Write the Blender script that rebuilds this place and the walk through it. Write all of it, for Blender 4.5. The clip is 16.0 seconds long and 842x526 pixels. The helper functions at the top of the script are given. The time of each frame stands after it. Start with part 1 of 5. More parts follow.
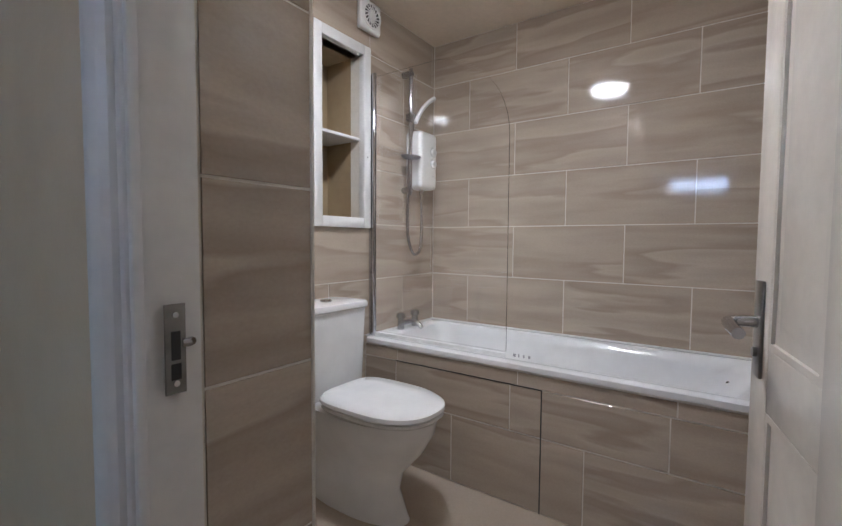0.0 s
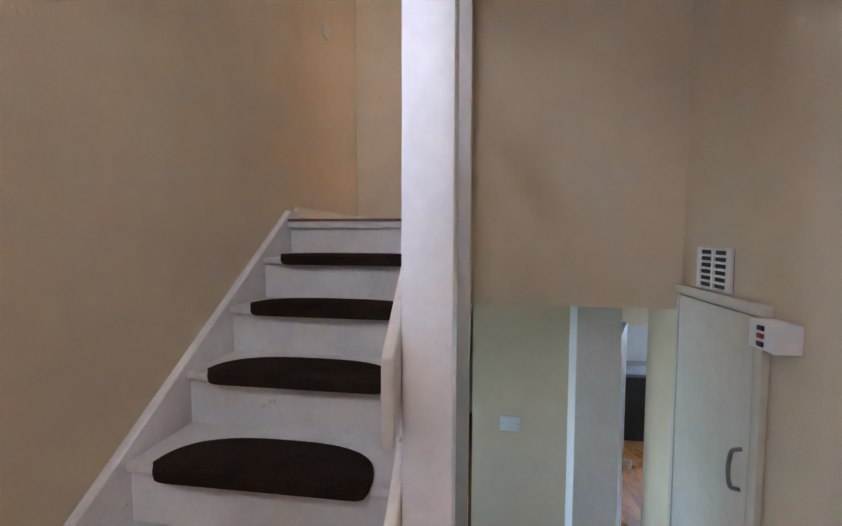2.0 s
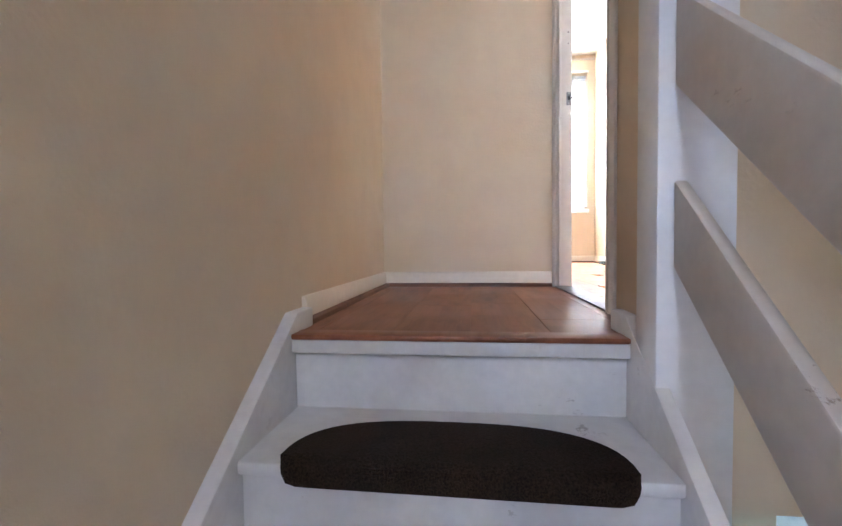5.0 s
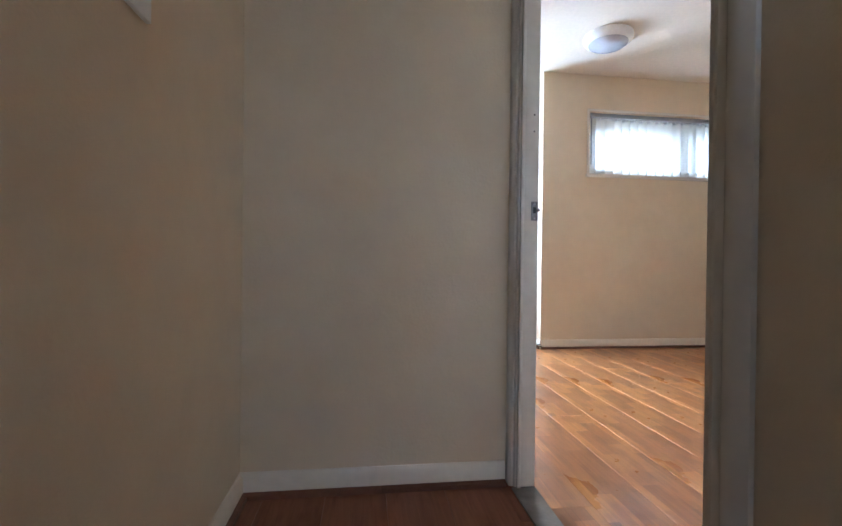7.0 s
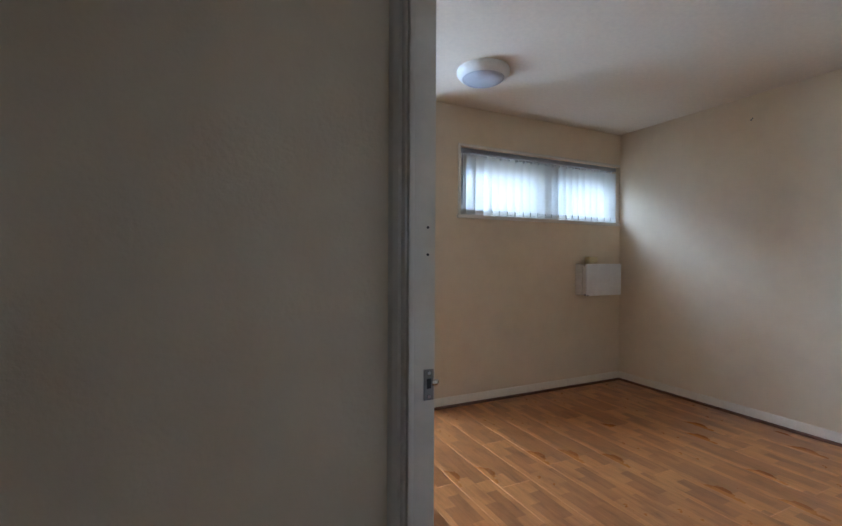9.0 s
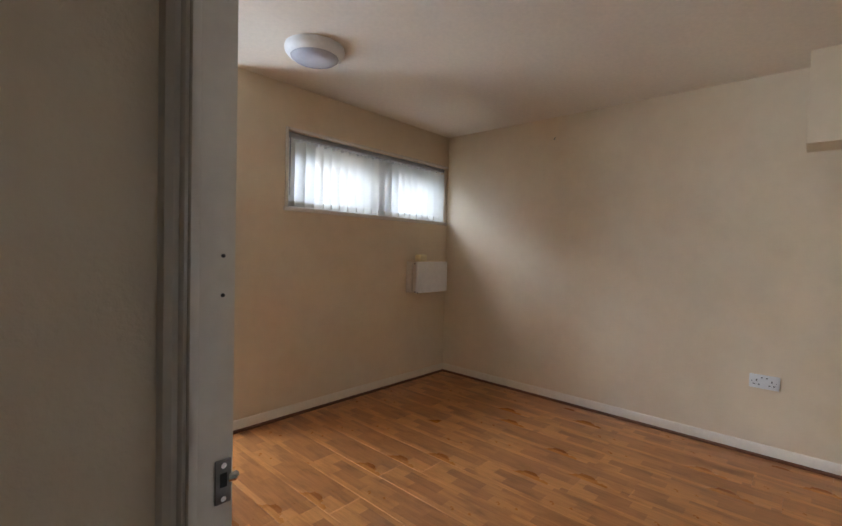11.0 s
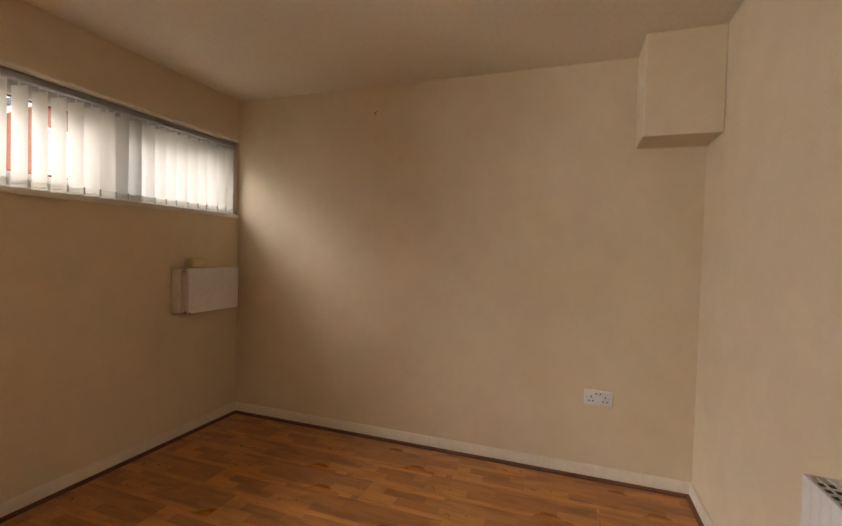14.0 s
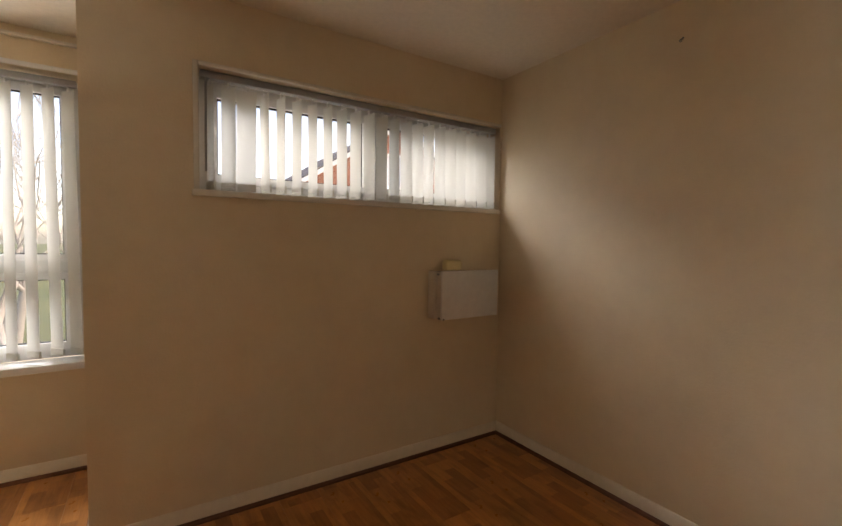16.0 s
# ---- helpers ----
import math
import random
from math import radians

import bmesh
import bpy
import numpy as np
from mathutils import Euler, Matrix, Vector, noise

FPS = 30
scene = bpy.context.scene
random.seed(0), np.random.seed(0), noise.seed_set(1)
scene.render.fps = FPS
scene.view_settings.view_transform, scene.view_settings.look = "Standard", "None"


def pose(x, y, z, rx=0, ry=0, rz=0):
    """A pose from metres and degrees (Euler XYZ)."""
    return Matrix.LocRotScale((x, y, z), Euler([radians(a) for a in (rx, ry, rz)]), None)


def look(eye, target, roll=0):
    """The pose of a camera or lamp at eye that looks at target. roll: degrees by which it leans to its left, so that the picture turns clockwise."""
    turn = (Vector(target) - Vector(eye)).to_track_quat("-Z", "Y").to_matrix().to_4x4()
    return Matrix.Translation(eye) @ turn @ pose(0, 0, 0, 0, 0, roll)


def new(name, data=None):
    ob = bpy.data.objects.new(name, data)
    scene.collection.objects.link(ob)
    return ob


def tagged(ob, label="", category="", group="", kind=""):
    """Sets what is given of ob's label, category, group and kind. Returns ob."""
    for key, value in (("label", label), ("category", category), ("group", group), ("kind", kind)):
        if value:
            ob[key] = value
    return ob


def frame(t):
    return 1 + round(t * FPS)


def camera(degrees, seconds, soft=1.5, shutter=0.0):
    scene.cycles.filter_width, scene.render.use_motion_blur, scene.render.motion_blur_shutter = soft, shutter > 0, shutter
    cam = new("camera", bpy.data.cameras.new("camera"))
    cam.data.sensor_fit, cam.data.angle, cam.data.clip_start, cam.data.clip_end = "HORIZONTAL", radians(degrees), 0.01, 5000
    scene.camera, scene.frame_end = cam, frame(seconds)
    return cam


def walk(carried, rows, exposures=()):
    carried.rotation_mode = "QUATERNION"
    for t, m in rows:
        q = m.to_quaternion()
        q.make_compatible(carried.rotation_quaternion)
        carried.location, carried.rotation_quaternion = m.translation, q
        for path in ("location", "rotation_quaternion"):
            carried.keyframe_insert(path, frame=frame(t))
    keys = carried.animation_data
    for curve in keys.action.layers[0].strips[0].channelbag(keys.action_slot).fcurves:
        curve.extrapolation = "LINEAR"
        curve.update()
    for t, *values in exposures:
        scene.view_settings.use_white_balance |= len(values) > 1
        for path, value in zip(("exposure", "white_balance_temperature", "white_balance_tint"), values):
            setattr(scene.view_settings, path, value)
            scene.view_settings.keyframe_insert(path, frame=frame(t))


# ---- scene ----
cam = camera(88.8, 16.0)
PATH = [
    (0, (-2.388, -1.153, 1.062), (-0.749, -0.012, 0.959), 0.4),
    (0.5, (-2.603, -1.14, 1.117), (-1.04, 0.104, 1.023), 0.3),
    (1, (-2.765, -1.115, 1.136), (-1.721, 0.588, 1.038), 0.4),
    (1.5, (-2.911, -1.111, 1.211), (-2.562, 0.855, 1.091), -0.0),
    (2, (-3.028, -1.017, 1.271), (-3.334, 0.955, 1.147), 0.2),
    (2.5, (-3.159, -0.879, 1.33), (-3.856, 0.991, 1.201), -0.6),
    (3, (-3.286, -0.725, 1.398), (-4.16, 1.069, 1.271), -0.7),
    (3.5, (-3.374, -0.524, 1.456), (-4.266, 1.261, 1.325), -0.6),
    (4, (-3.447, -0.313, 1.491), (-4.277, 1.503, 1.376), -0.4),
    (4.5, (-3.525, -0.137, 1.507), (-4.067, 1.786, 1.411), -0.7),
    (4.7, (-3.55, -0.075, 1.515), (-3.939, 1.885, 1.425), -0.8),
    (5.7, (-3.632, 0.315, 1.742), (-3.73, 2.313, 1.69), 0.1),
    (6.3, (-3.652, 0.573, 1.905), (-3.572, 2.571, 1.875), 0.4),
    (6.8, (-3.657, 0.777, 2.023), (-3.43, 2.764, 2.012), 0.7),
    (7.3, (-3.65, 0.95, 2.175), (-3.384, 2.932, 2.166), 0.6),
    (7.5, (-3.625, 1.032, 2.198), (-3.346, 3.012, 2.204), 0.4),
    (8, (-3.573, 1.216, 2.302), (-3.21, 3.183, 2.309), 0.3),
    (8.5, (-3.545, 1.326, 2.392), (-2.961, 3.238, 2.39), 0.4),
    (9, (-3.5, 1.427, 2.509), (-2.637, 3.231, 2.491), 0.3),
    (9.2, (-3.466, 1.461, 2.532), (-2.503, 3.214, 2.506), 0.6),
    (11.3, (-3.37, 1.608, 2.6), (-1.798, 2.841, 2.532), 1.4),
    (11.5, (-3.378, 1.612, 2.609), (-1.737, 2.754, 2.538), 1.3),
    (12, (-3.29, 1.614, 2.613), (-1.516, 2.535, 2.543), 1.4),
    (12.5, (-3.124, 1.677, 2.614), (-1.288, 2.467, 2.549), 1.3),
    (13, (-2.964, 1.757, 2.605), (-1.094, 2.463, 2.546), 1.4),
    (13.5, (-2.764, 1.861, 2.634), (-0.88, 2.526, 2.566), 1.4),
    (14, (-2.587, 1.957, 2.625), (-0.701, 2.619, 2.572), 1.6),
    (14.5, (-2.398, 2.04, 2.616), (-0.585, 2.883, 2.556), 1.6),
    (15, (-2.2, 2.058, 2.65), (-0.623, 3.283, 2.553), 1.2),
    (15.5, (-2.102, 2.141, 2.655), (-0.744, 3.606, 2.558), 0.8),
    (16, (-1.955, 2.213, 2.64), (-0.879, 3.896, 2.546), 0.7),
]
EXPOSURES = [(0.0, 3.25, 5600, 10), (0.5, 3.45, 5500, 11), (1.0, 3.75, 5650, 13), (1.5, 4.35, 6000, 17), (2.0, 4.5, 6150, 18), (3.0, 4.75, 6350, 20), (3.7, 4.9, 6350, 20), (4.7, 4.95, 5600, 16), (6.8, 3.7, 5300, 10),
             (7.5, 3.15, 5050, 8), (9.2, 2.4, 5200, 8), (11.3, 2.35, 6500, 15), (12.5, 2.35, 7900, 20), (14.5, 2.1, 8600, 22), (16.0, 1.85, 8300, 19)]
walk(cam, [(t, look(eye, target, roll)) for t, eye, target, roll in PATH], EXPOSURES)

# ---------------- world and light ----------------
world = bpy.data.worlds.new("sky")
scene.world = world
world.use_nodes = True
wn = world.node_tree.nodes
sky = wn.new("ShaderNodeTexSky")
sky.sky_type = 'NISHITA'
sky.sun_disc = False
sky.sun_elevation = radians(45)
sky.sun_rotation = radians(106)
sky.air_density = 0.8
sky.dust_density = 2.0
sky.ozone_density = 0.4
world.node_tree.links.new(sky.outputs[0], wn["Background"].inputs[0])
wn["Background"].inputs[1].default_value = 0.15


def lamp_area(name, m, sx, sy, watts, colour):
    data = bpy.data.lights.new(name, 'AREA')
    data.shape, data.size, data.size_y, data.energy, data.color = 'RECTANGLE', sx, sy, watts, colour
    ob = new(name, data)
    ob.matrix_world = m
    return ob


sun_data = bpy.data.lights.new("sun", 'SUN')
sun_data.energy, sun_data.angle, sun_data.color = 1.5, radians(60), (1.0, 0.96, 0.9)
sun = new("sun", sun_data)
sun.matrix_world = look((14, -4, 14.5), (0, 0, 0))
# area lamps standing in for daylight at windows out of view or beside it
lamp_area("daylight_landing", look((-4.12, -0.89, 1.79), (-2.6, -1.0, 1.5)), 0.74, 0.26, 1.2, (0.66, 0.77, 1.0))
# added fill lamp behind the landing, brightens risers and landing end wall
lamp_area("fill_stairs", look((-3.6, -2.44, 3.0), (-3.6, 2.2, 1.8)), 0.76, 0.95, 0.62, (0.86, 0.89, 0.92))
lamp_area("daylight_bedroom", look((-3.45, 5.4, 2.7), (-3.45, 2.0, 2.3)), 0.9, 1.5, 23, (0.72, 0.85, 1.0))
lamp_area("daylight_strip_window", look((-0.85, 8.2, 6.3), (-0.85, 4.4, 3.1)), 6.0, 3.0, 270, (0.74, 0.86, 1.0))
lamp_area("daylight_kitchen", look((-0.2, 5.6, 0.45), (-1.3, 3.0, -0.4)), 1.1, 0.7, 6, (0.38, 0.64, 1.0))
# added fill lamp at an unseen window, lifts the lower hall walls
lamp_area("fill_hall", look((-4.12, 1.55, 0.0), (-2.8, 1.9, -0.4)), 0.9, 1.0, 0.5, (0.52, 0.85, 1.0))

# ---------------- materials ----------------
def material(name, colour, rough=0.5, metal=0.0, spec=0.5):
    m = bpy.data.materials.new(name)
    m.use_nodes = True
    b = m.node_tree.nodes["Principled BSDF"]
    b.inputs["Base Color"].default_value = (*colour, 1)
    b.inputs["Roughness"].default_value = rough
    b.inputs["Metallic"].default_value = metal
    b.inputs["Specular IOR Level"].default_value = spec
    return m, m.node_tree, b


def noise_node(nt, scale, detail=4.0, rough=0.55, stretch=None, out="Object"):
    tc = nt.nodes.new("ShaderNodeTexCoord")
    n = nt.nodes.new("ShaderNodeTexNoise")
    n.inputs["Scale"].default_value = scale
    n.inputs["Detail"].default_value = detail
    n.inputs["Roughness"].default_value = rough
    if stretch:
        mp = nt.nodes.new("ShaderNodeMapping")
        mp.inputs["Scale"].default_value = stretch
        nt.links.new(tc.outputs[out], mp.inputs[0])
        nt.links.new(mp.outputs[0], n.inputs["Vector"])
    else:
        nt.links.new(tc.outputs[out], n.inputs["Vector"])
    return n


def ramp(nt, fac, stops):
    r = nt.nodes.new("ShaderNodeValToRGB")
    e = r.color_ramp.elements
    while len(e) < len(stops):
        e.new(0.5)
    for el, (p, c) in zip(e, stops):
        el.position, el.color = p, (*c, 1)
    nt.links.new(fac, r.inputs[0])
    return r


def bump(nt, b, height, strength, distance):
    n = nt.nodes.new("ShaderNodeBump")
    n.inputs["Strength"].default_value = strength
    n.inputs["Distance"].default_value = distance
    nt.links.new(height, n.inputs["Height"])
    nt.links.new(n.outputs[0], b.inputs["Normal"])
    return n


def mix(nt, fac, a, c, mode='MIX'):
    n = nt.nodes.new("ShaderNodeMix")
    n.data_type, n.blend_type = 'RGBA', mode
    for sock, v in ((n.inputs[0], fac), (n.inputs[6], a), (n.inputs[7], c)):
        if isinstance(v, (int, float)):
            sock.default_value = v
        elif isinstance(v, tuple):
            sock.default_value = (*v, 1)
        else:
            nt.links.new(v, sock)
    return n.outputs[2]


def two_scale(name, c1, c2, rough, big=1.2, small=60.0, bump_size=140.0, strength=0.15, distance=0.002, spec=0.5):
    """Paint or plastic with broad unevenness, fine grain and relief."""
    m, nt, b = material(name, c1, rough, 0, spec)
    n1 = noise_node(nt, big, 5)
    r1 = ramp(nt, n1.outputs[0], [(0.35, c1), (0.68, c2)])
    n2 = noise_node(nt, small, 3)
    r2 = ramp(nt, n2.outputs[0], [(0.3, (0.93, 0.93, 0.93)), (0.7, (1, 1, 1))])
    nt.links.new(mix(nt, 1.0, r1.outputs[0], r2.outputs[0], 'MULTIPLY'), b.inputs["Base Color"])
    n3 = noise_node(nt, bump_size, 3, 0.6)
    bump(nt, b, n3.outputs[0], strength, distance)
    return m


def scuffed(name, c1, c2, chip, rough, amount):
    """Old gloss paint with sparse chips, smears and fine brush relief."""
    m = two_scale(name, c1, c2, rough, 5.0, 45, 60, 0.2, 0.002)
    nt = m.node_tree
    b = nt.nodes["Principled BSDF"]
    src = b.inputs["Base Color"].links[0].from_socket
    n1 = noise_node(nt, 9.0, 7, 0.7, (1.0, 0.6, 1.6))
    r1 = ramp(nt, n1.outputs[0], [(amount, (0, 0, 0)), (amount + 0.03, (1, 1, 1))])
    n2 = noise_node(nt, 2.5, 4)
    r2 = ramp(nt, n2.outputs[0], [(0.46, (0, 0, 0)), (0.6, (1, 1, 1))])
    fac = mix(nt, 1.0, r1.outputs[0], r2.outputs[0], 'MULTIPLY')
    nt.links.new(mix(nt, fac, src, chip), b.inputs["Base Color"])
    return m


def wall_paint():
    m, nt, b = material("magnolia_paint", (0.7, 0.6, 0.46), 0.55, 0, 0.35)
    n1 = noise_node(nt, 0.9, 5)
    r1 = ramp(nt, n1.outputs[0], [(0.3, (0.7, 0.572, 0.4)), (0.7, (0.76, 0.635, 0.465))])
    n2 = noise_node(nt, 7.0, 6, 0.65)
    r2 = ramp(nt, n2.outputs[0], [(0.3, (0.95, 0.94, 0.93)), (0.62, (1, 1, 1))])
    nt.links.new(mix(nt, 1.0, r1.outputs[0], r2.outputs[0], 'MULTIPLY'), b.inputs["Base Color"])
    a = noise_node(nt, 95.0, 3, 0.6)
    c = noise_node(nt, 6.0, 4, 0.5)
    h = nt.nodes.new("ShaderNodeMath")
    h.operation = 'MULTIPLY_ADD'
    nt.links.new(c.outputs[0], h.inputs[0])
    h.inputs[1].default_value = 1.1
    nt.links.new(a.outputs[0], h.inputs[2])
    bump(nt, b, h.outputs[0], 0.5, 0.003)
    return m


def tile_stone():
    m, nt, b = material("stone_tile", (0.4, 0.34, 0.28), 0.075, 0, 0.5)
    tc = nt.nodes.new("ShaderNodeTexCoord")
    info = nt.nodes.new("ShaderNodeObjectInfo")
    off = nt.nodes.new("ShaderNodeVectorMath")
    off.operation = 'SCALE'
    off.inputs[0].default_value = (37.0, 19.0, 53.0)
    nt.links.new(info.outputs["Random"], off.inputs["Scale"])
    add = nt.nodes.new("ShaderNodeVectorMath")
    nt.links.new(tc.outputs["Object"], add.inputs[0])
    nt.links.new(off.outputs[0], add.inputs[1])

    def streak(scale, detail, sc, dist):
        mp = nt.nodes.new("ShaderNodeMapping")
        mp.inputs["Scale"].default_value = sc
        mp.inputs["Rotation"].default_value = (0.06, 0.05, 0)
        nt.links.new(add.outputs[0], mp.inputs[0])
        n = nt.nodes.new("ShaderNodeTexNoise")
        n.inputs["Scale"].default_value, n.inputs["Detail"].default_value = scale, detail
        n.inputs["Distortion"].default_value = dist
        nt.links.new(mp.outputs[0], n.inputs["Vector"])
        return n
    s1 = streak(1.15, 3.5, (0.6, 0.6, 4.6), 0.18)
    s2 = streak(2.6, 5, (0.8, 0.8, 6), 0.3)
    s3 = streak(120.0, 2, (1, 1, 1.6), 0)
    r1 = ramp(nt, s1.outputs[0], [(0.3, (0.47, 0.395, 0.318)), (0.42, (0.49, 0.412, 0.332)), (0.5, (0.405, 0.33, 0.262)), (0.53, (0.535, 0.455, 0.37)), (0.66, (0.45, 0.375, 0.3))])
    r2 = ramp(nt, s2.outputs[0], [(0.3, (0.88, 0.87, 0.86)), (0.6, (1, 1, 1))])
    r3 = ramp(nt, s3.outputs[0], [(0.3, (0.93, 0.93, 0.93)), (0.7, (1, 1, 1))])
    c = mix(nt, 1.0, r1.outputs[0], r2.outputs[0], 'MULTIPLY')
    nt.links.new(mix(nt, 1.0, c, r3.outputs[0], 'MULTIPLY'), b.inputs["Base Color"])
    bump(nt, b, s3.outputs[0], 0.025, 0.0004)
    return m


def laminate(name, light, dark, strip_w, strip_l, along_y, rough):
    """Printed strip laminate: each board shows staggered strips of uneven tone with grain."""
    m, nt, b = material(name, light, rough, 0, 0.45)
    tc = nt.nodes.new("ShaderNodeTexCoord")
    info = nt.nodes.new("ShaderNodeObjectInfo")
    mp = nt.nodes.new("ShaderNodeMapping")
    if along_y:
        mp.inputs["Rotation"].default_value = (0, 0, radians(90))
    nt.links.new(tc.outputs["Object"], mp.inputs[0])
    br = nt.nodes.new("ShaderNodeTexBrick")
    br.offset, br.offset_frequency = 0.37, 2
    br.inputs["Scale"].default_value = 1.0
    br.inputs["Brick Width"].default_value = strip_l
    br.inputs["Row Height"].default_value = strip_w
    br.inputs["Mortar Size"].default_value = 0.0006
    br.inputs["Color1"].default_value = (0, 0, 0, 1)
    br.inputs["Color2"].default_value = (1, 1, 1, 1)
    br.inputs["Mortar"].default_value = (0.25, 0.25, 0.25, 1)
    shift = nt.nodes.new("ShaderNodeVectorMath")
    shift.operation = 'SCALE'
    shift.inputs[0].default_value = (31.0, strip_w * 51, 0)
    nt.links.new(info.outputs["Random"], shift.inputs["Scale"])
    addv = nt.nodes.new("ShaderNodeVectorMath")
    nt.links.new(mp.outputs[0], addv.inputs[0])
    nt.links.new(shift.outputs[0], addv.inputs[1])
    nt.links.new(mp.outputs[0], br.inputs["Vector"])
    g = nt.nodes.new("ShaderNodeTexNoise")
    gm = nt.nodes.new("ShaderNodeMapping")
    gm.inputs["Scale"].default_value = (2.0, 30.0, 1.0)
    nt.links.new(addv.outputs[0], gm.inputs[0])
    nt.links.new(gm.outputs[0], g.inputs["Vector"])
    g.inputs["Scale"].default_value, g.inputs["Detail"].default_value, g.inputs["Distortion"].default_value = 2.2, 7, 1.0
    mid = tuple((a + c) / 2 for a, c in zip(light, dark))
    tone = ramp(nt, br.outputs["Color"], [(0.0, dark), (0.35, mid), (1.0, light)])
    grain = ramp(nt, g.outputs[0], [(0.3, (0.62, 0.55, 0.5)), (0.6, (1, 1, 1))])
    blot = nt.nodes.new("ShaderNodeTexNoise")
    bmap = nt.nodes.new("ShaderNodeMapping")
    bmap.inputs["Scale"].default_value = (5.0, 14.0, 1.0)
    nt.links.new(addv.outputs[0], bmap.inputs[0])
    nt.links.new(bmap.outputs[0], blot.inputs["Vector"])
    blot.inputs["Scale"].default_value, blot.inputs["Detail"].default_value = 1.0, 5
    patch = ramp(nt, blot.outputs[0], [(0.36, (0.66, 0.6, 0.55)), (0.5, (0.95, 0.94, 0.93)), (0.66, (1, 1, 1))])
    wood = mix(nt, 0.55, tone.outputs[0], grain.outputs[0], 'MULTIPLY')
    nt.links.new(mix(nt, 0.8, wood, patch.outputs[0], 'MULTIPLY'), b.inputs["Base Color"])
    w = noise_node(nt, 3.0, 5)
    rr = nt.nodes.new("ShaderNodeMapRange")
    rr.inputs[3].default_value, rr.inputs[4].default_value = rough - 0.1, rough + 0.14
    nt.links.new(w.outputs[0], rr.inputs[0])
    nt.links.new(rr.outputs[0], b.inputs["Roughness"])
    bump(nt, b, g.outputs[0], 0.06, 0.001)
    return m


def carpet_pile():
    m, nt, b = material("brown_carpet", (0.03, 0.02, 0.014), 0.95, 0, 0.1)
    n = noise_node(nt, 260.0, 3, 0.7)
    r = ramp(nt, n.outputs[0], [(0.3, (0.012, 0.008, 0.006)), (0.7, (0.05, 0.034, 0.024))])
    n2 = noise_node(nt, 9.0, 4)
    r2 = ramp(nt, n2.outputs[0], [(0.3, (0.7, 0.7, 0.7)), (0.7, (1.1, 1.05, 1.0))])
    nt.links.new(mix(nt, 1.0, r.outputs[0], r2.outputs[0], 'MULTIPLY'), b.inputs["Base Color"])
    bump(nt, b, n.outputs[0], 1.0, 0.006)
    return m


def blind_cloth():
    m, nt, b = material("blind_fabric", (0.78, 0.76, 0.7), 0.8, 0, 0.2)
    tr = nt.nodes.new("ShaderNodeBsdfTranslucent")
    tr.inputs[0].default_value = (0.56, 0.57, 0.55, 1)
    sh = nt.nodes.new("ShaderNodeMixShader")
    sh.inputs[0].default_value = 0.27
    out = nt.nodes["Material Output"]
    nt.links.new(b.outputs[0], sh.inputs[1])
    nt.links.new(tr.outputs[0], sh.inputs[2])
    nt.links.new(sh.outputs[0], out.inputs[0])
    n = noise_node(nt, 300.0, 2, 0.5, (1, 1, 0.2))
    bump(nt, b, n.outputs[0], 0.2, 0.0008)
    return m


def clear_glass(name, tint):
    m, nt, b = material(name, tint, 0.0, 0, 0.5)
    b.inputs["Transmission Weight"].default_value = 1.0
    b.inputs["IOR"].default_value = 1.45
    return m


def brick_outdoor():
    m, nt, b = material("red_brick", (0.35, 0.12, 0.07), 0.85)
    tc = nt.nodes.new("ShaderNodeTexCoord")
    mp = nt.nodes.new("ShaderNodeMapping")
    mp.inputs["Rotation"].default_value = (radians(90), 0, 0)
    nt.links.new(tc.outputs["Object"], mp.inputs[0])
    br = nt.nodes.new("ShaderNodeTexBrick")
    br.inputs["Scale"].default_value = 1.0
    br.inputs["Brick Width"].default_value, br.inputs["Row Height"].default_value = 0.225, 0.075
    br.inputs["Mortar Size"].default_value = 0.006
    br.inputs["Color1"].default_value = (0.40, 0.13, 0.075, 1)
    br.inputs["Color2"].default_value = (0.30, 0.10, 0.06, 1)
    br.inputs["Mortar"].default_value = (0.45, 0.38, 0.32, 1)
    nt.links.new(mp.outputs[0], br.inputs["Vector"])
    nt.links.new(br.outputs["Color"], b.inputs["Base Color"])
    return m


PAINT = wall_paint()
CEIL = two_scale("ceiling_paint", (0.75, 0.65, 0.525), (0.81, 0.715, 0.59), 0.8, 0.8, 40, 70, 0.3, 0.002)
GLOSS = two_scale("white_gloss_paint", (0.74, 0.73, 0.72), (0.82, 0.81, 0.79), 0.35, 2.0, 30, 55, 0.12, 0.0015)
WORN = scuffed("scuffed_white_paint", (0.66, 0.64, 0.62), (0.8, 0.785, 0.76), (0.34, 0.3, 0.26), 0.45, 0.635)
# off-white board paint darkened to beige, the boards' shade put into its colour
SHADED_WHITE = scuffed("scuffed_shaded_paint", (0.58, 0.52, 0.445), (0.68, 0.62, 0.54), (0.24, 0.18, 0.13), 0.42, 0.625)
CREAM = two_scale("cream_gloss_paint", (0.70, 0.645, 0.56), (0.79, 0.735, 0.65), 0.24, 2.0, 30, 60, 0.12, 0.0015)
SKIRT = two_scale("pale_skirting_paint", (0.74, 0.66, 0.545), (0.8, 0.72, 0.605), 0.35, 2.0, 30, 60, 0.12, 0.0015)
TILE = tile_stone()
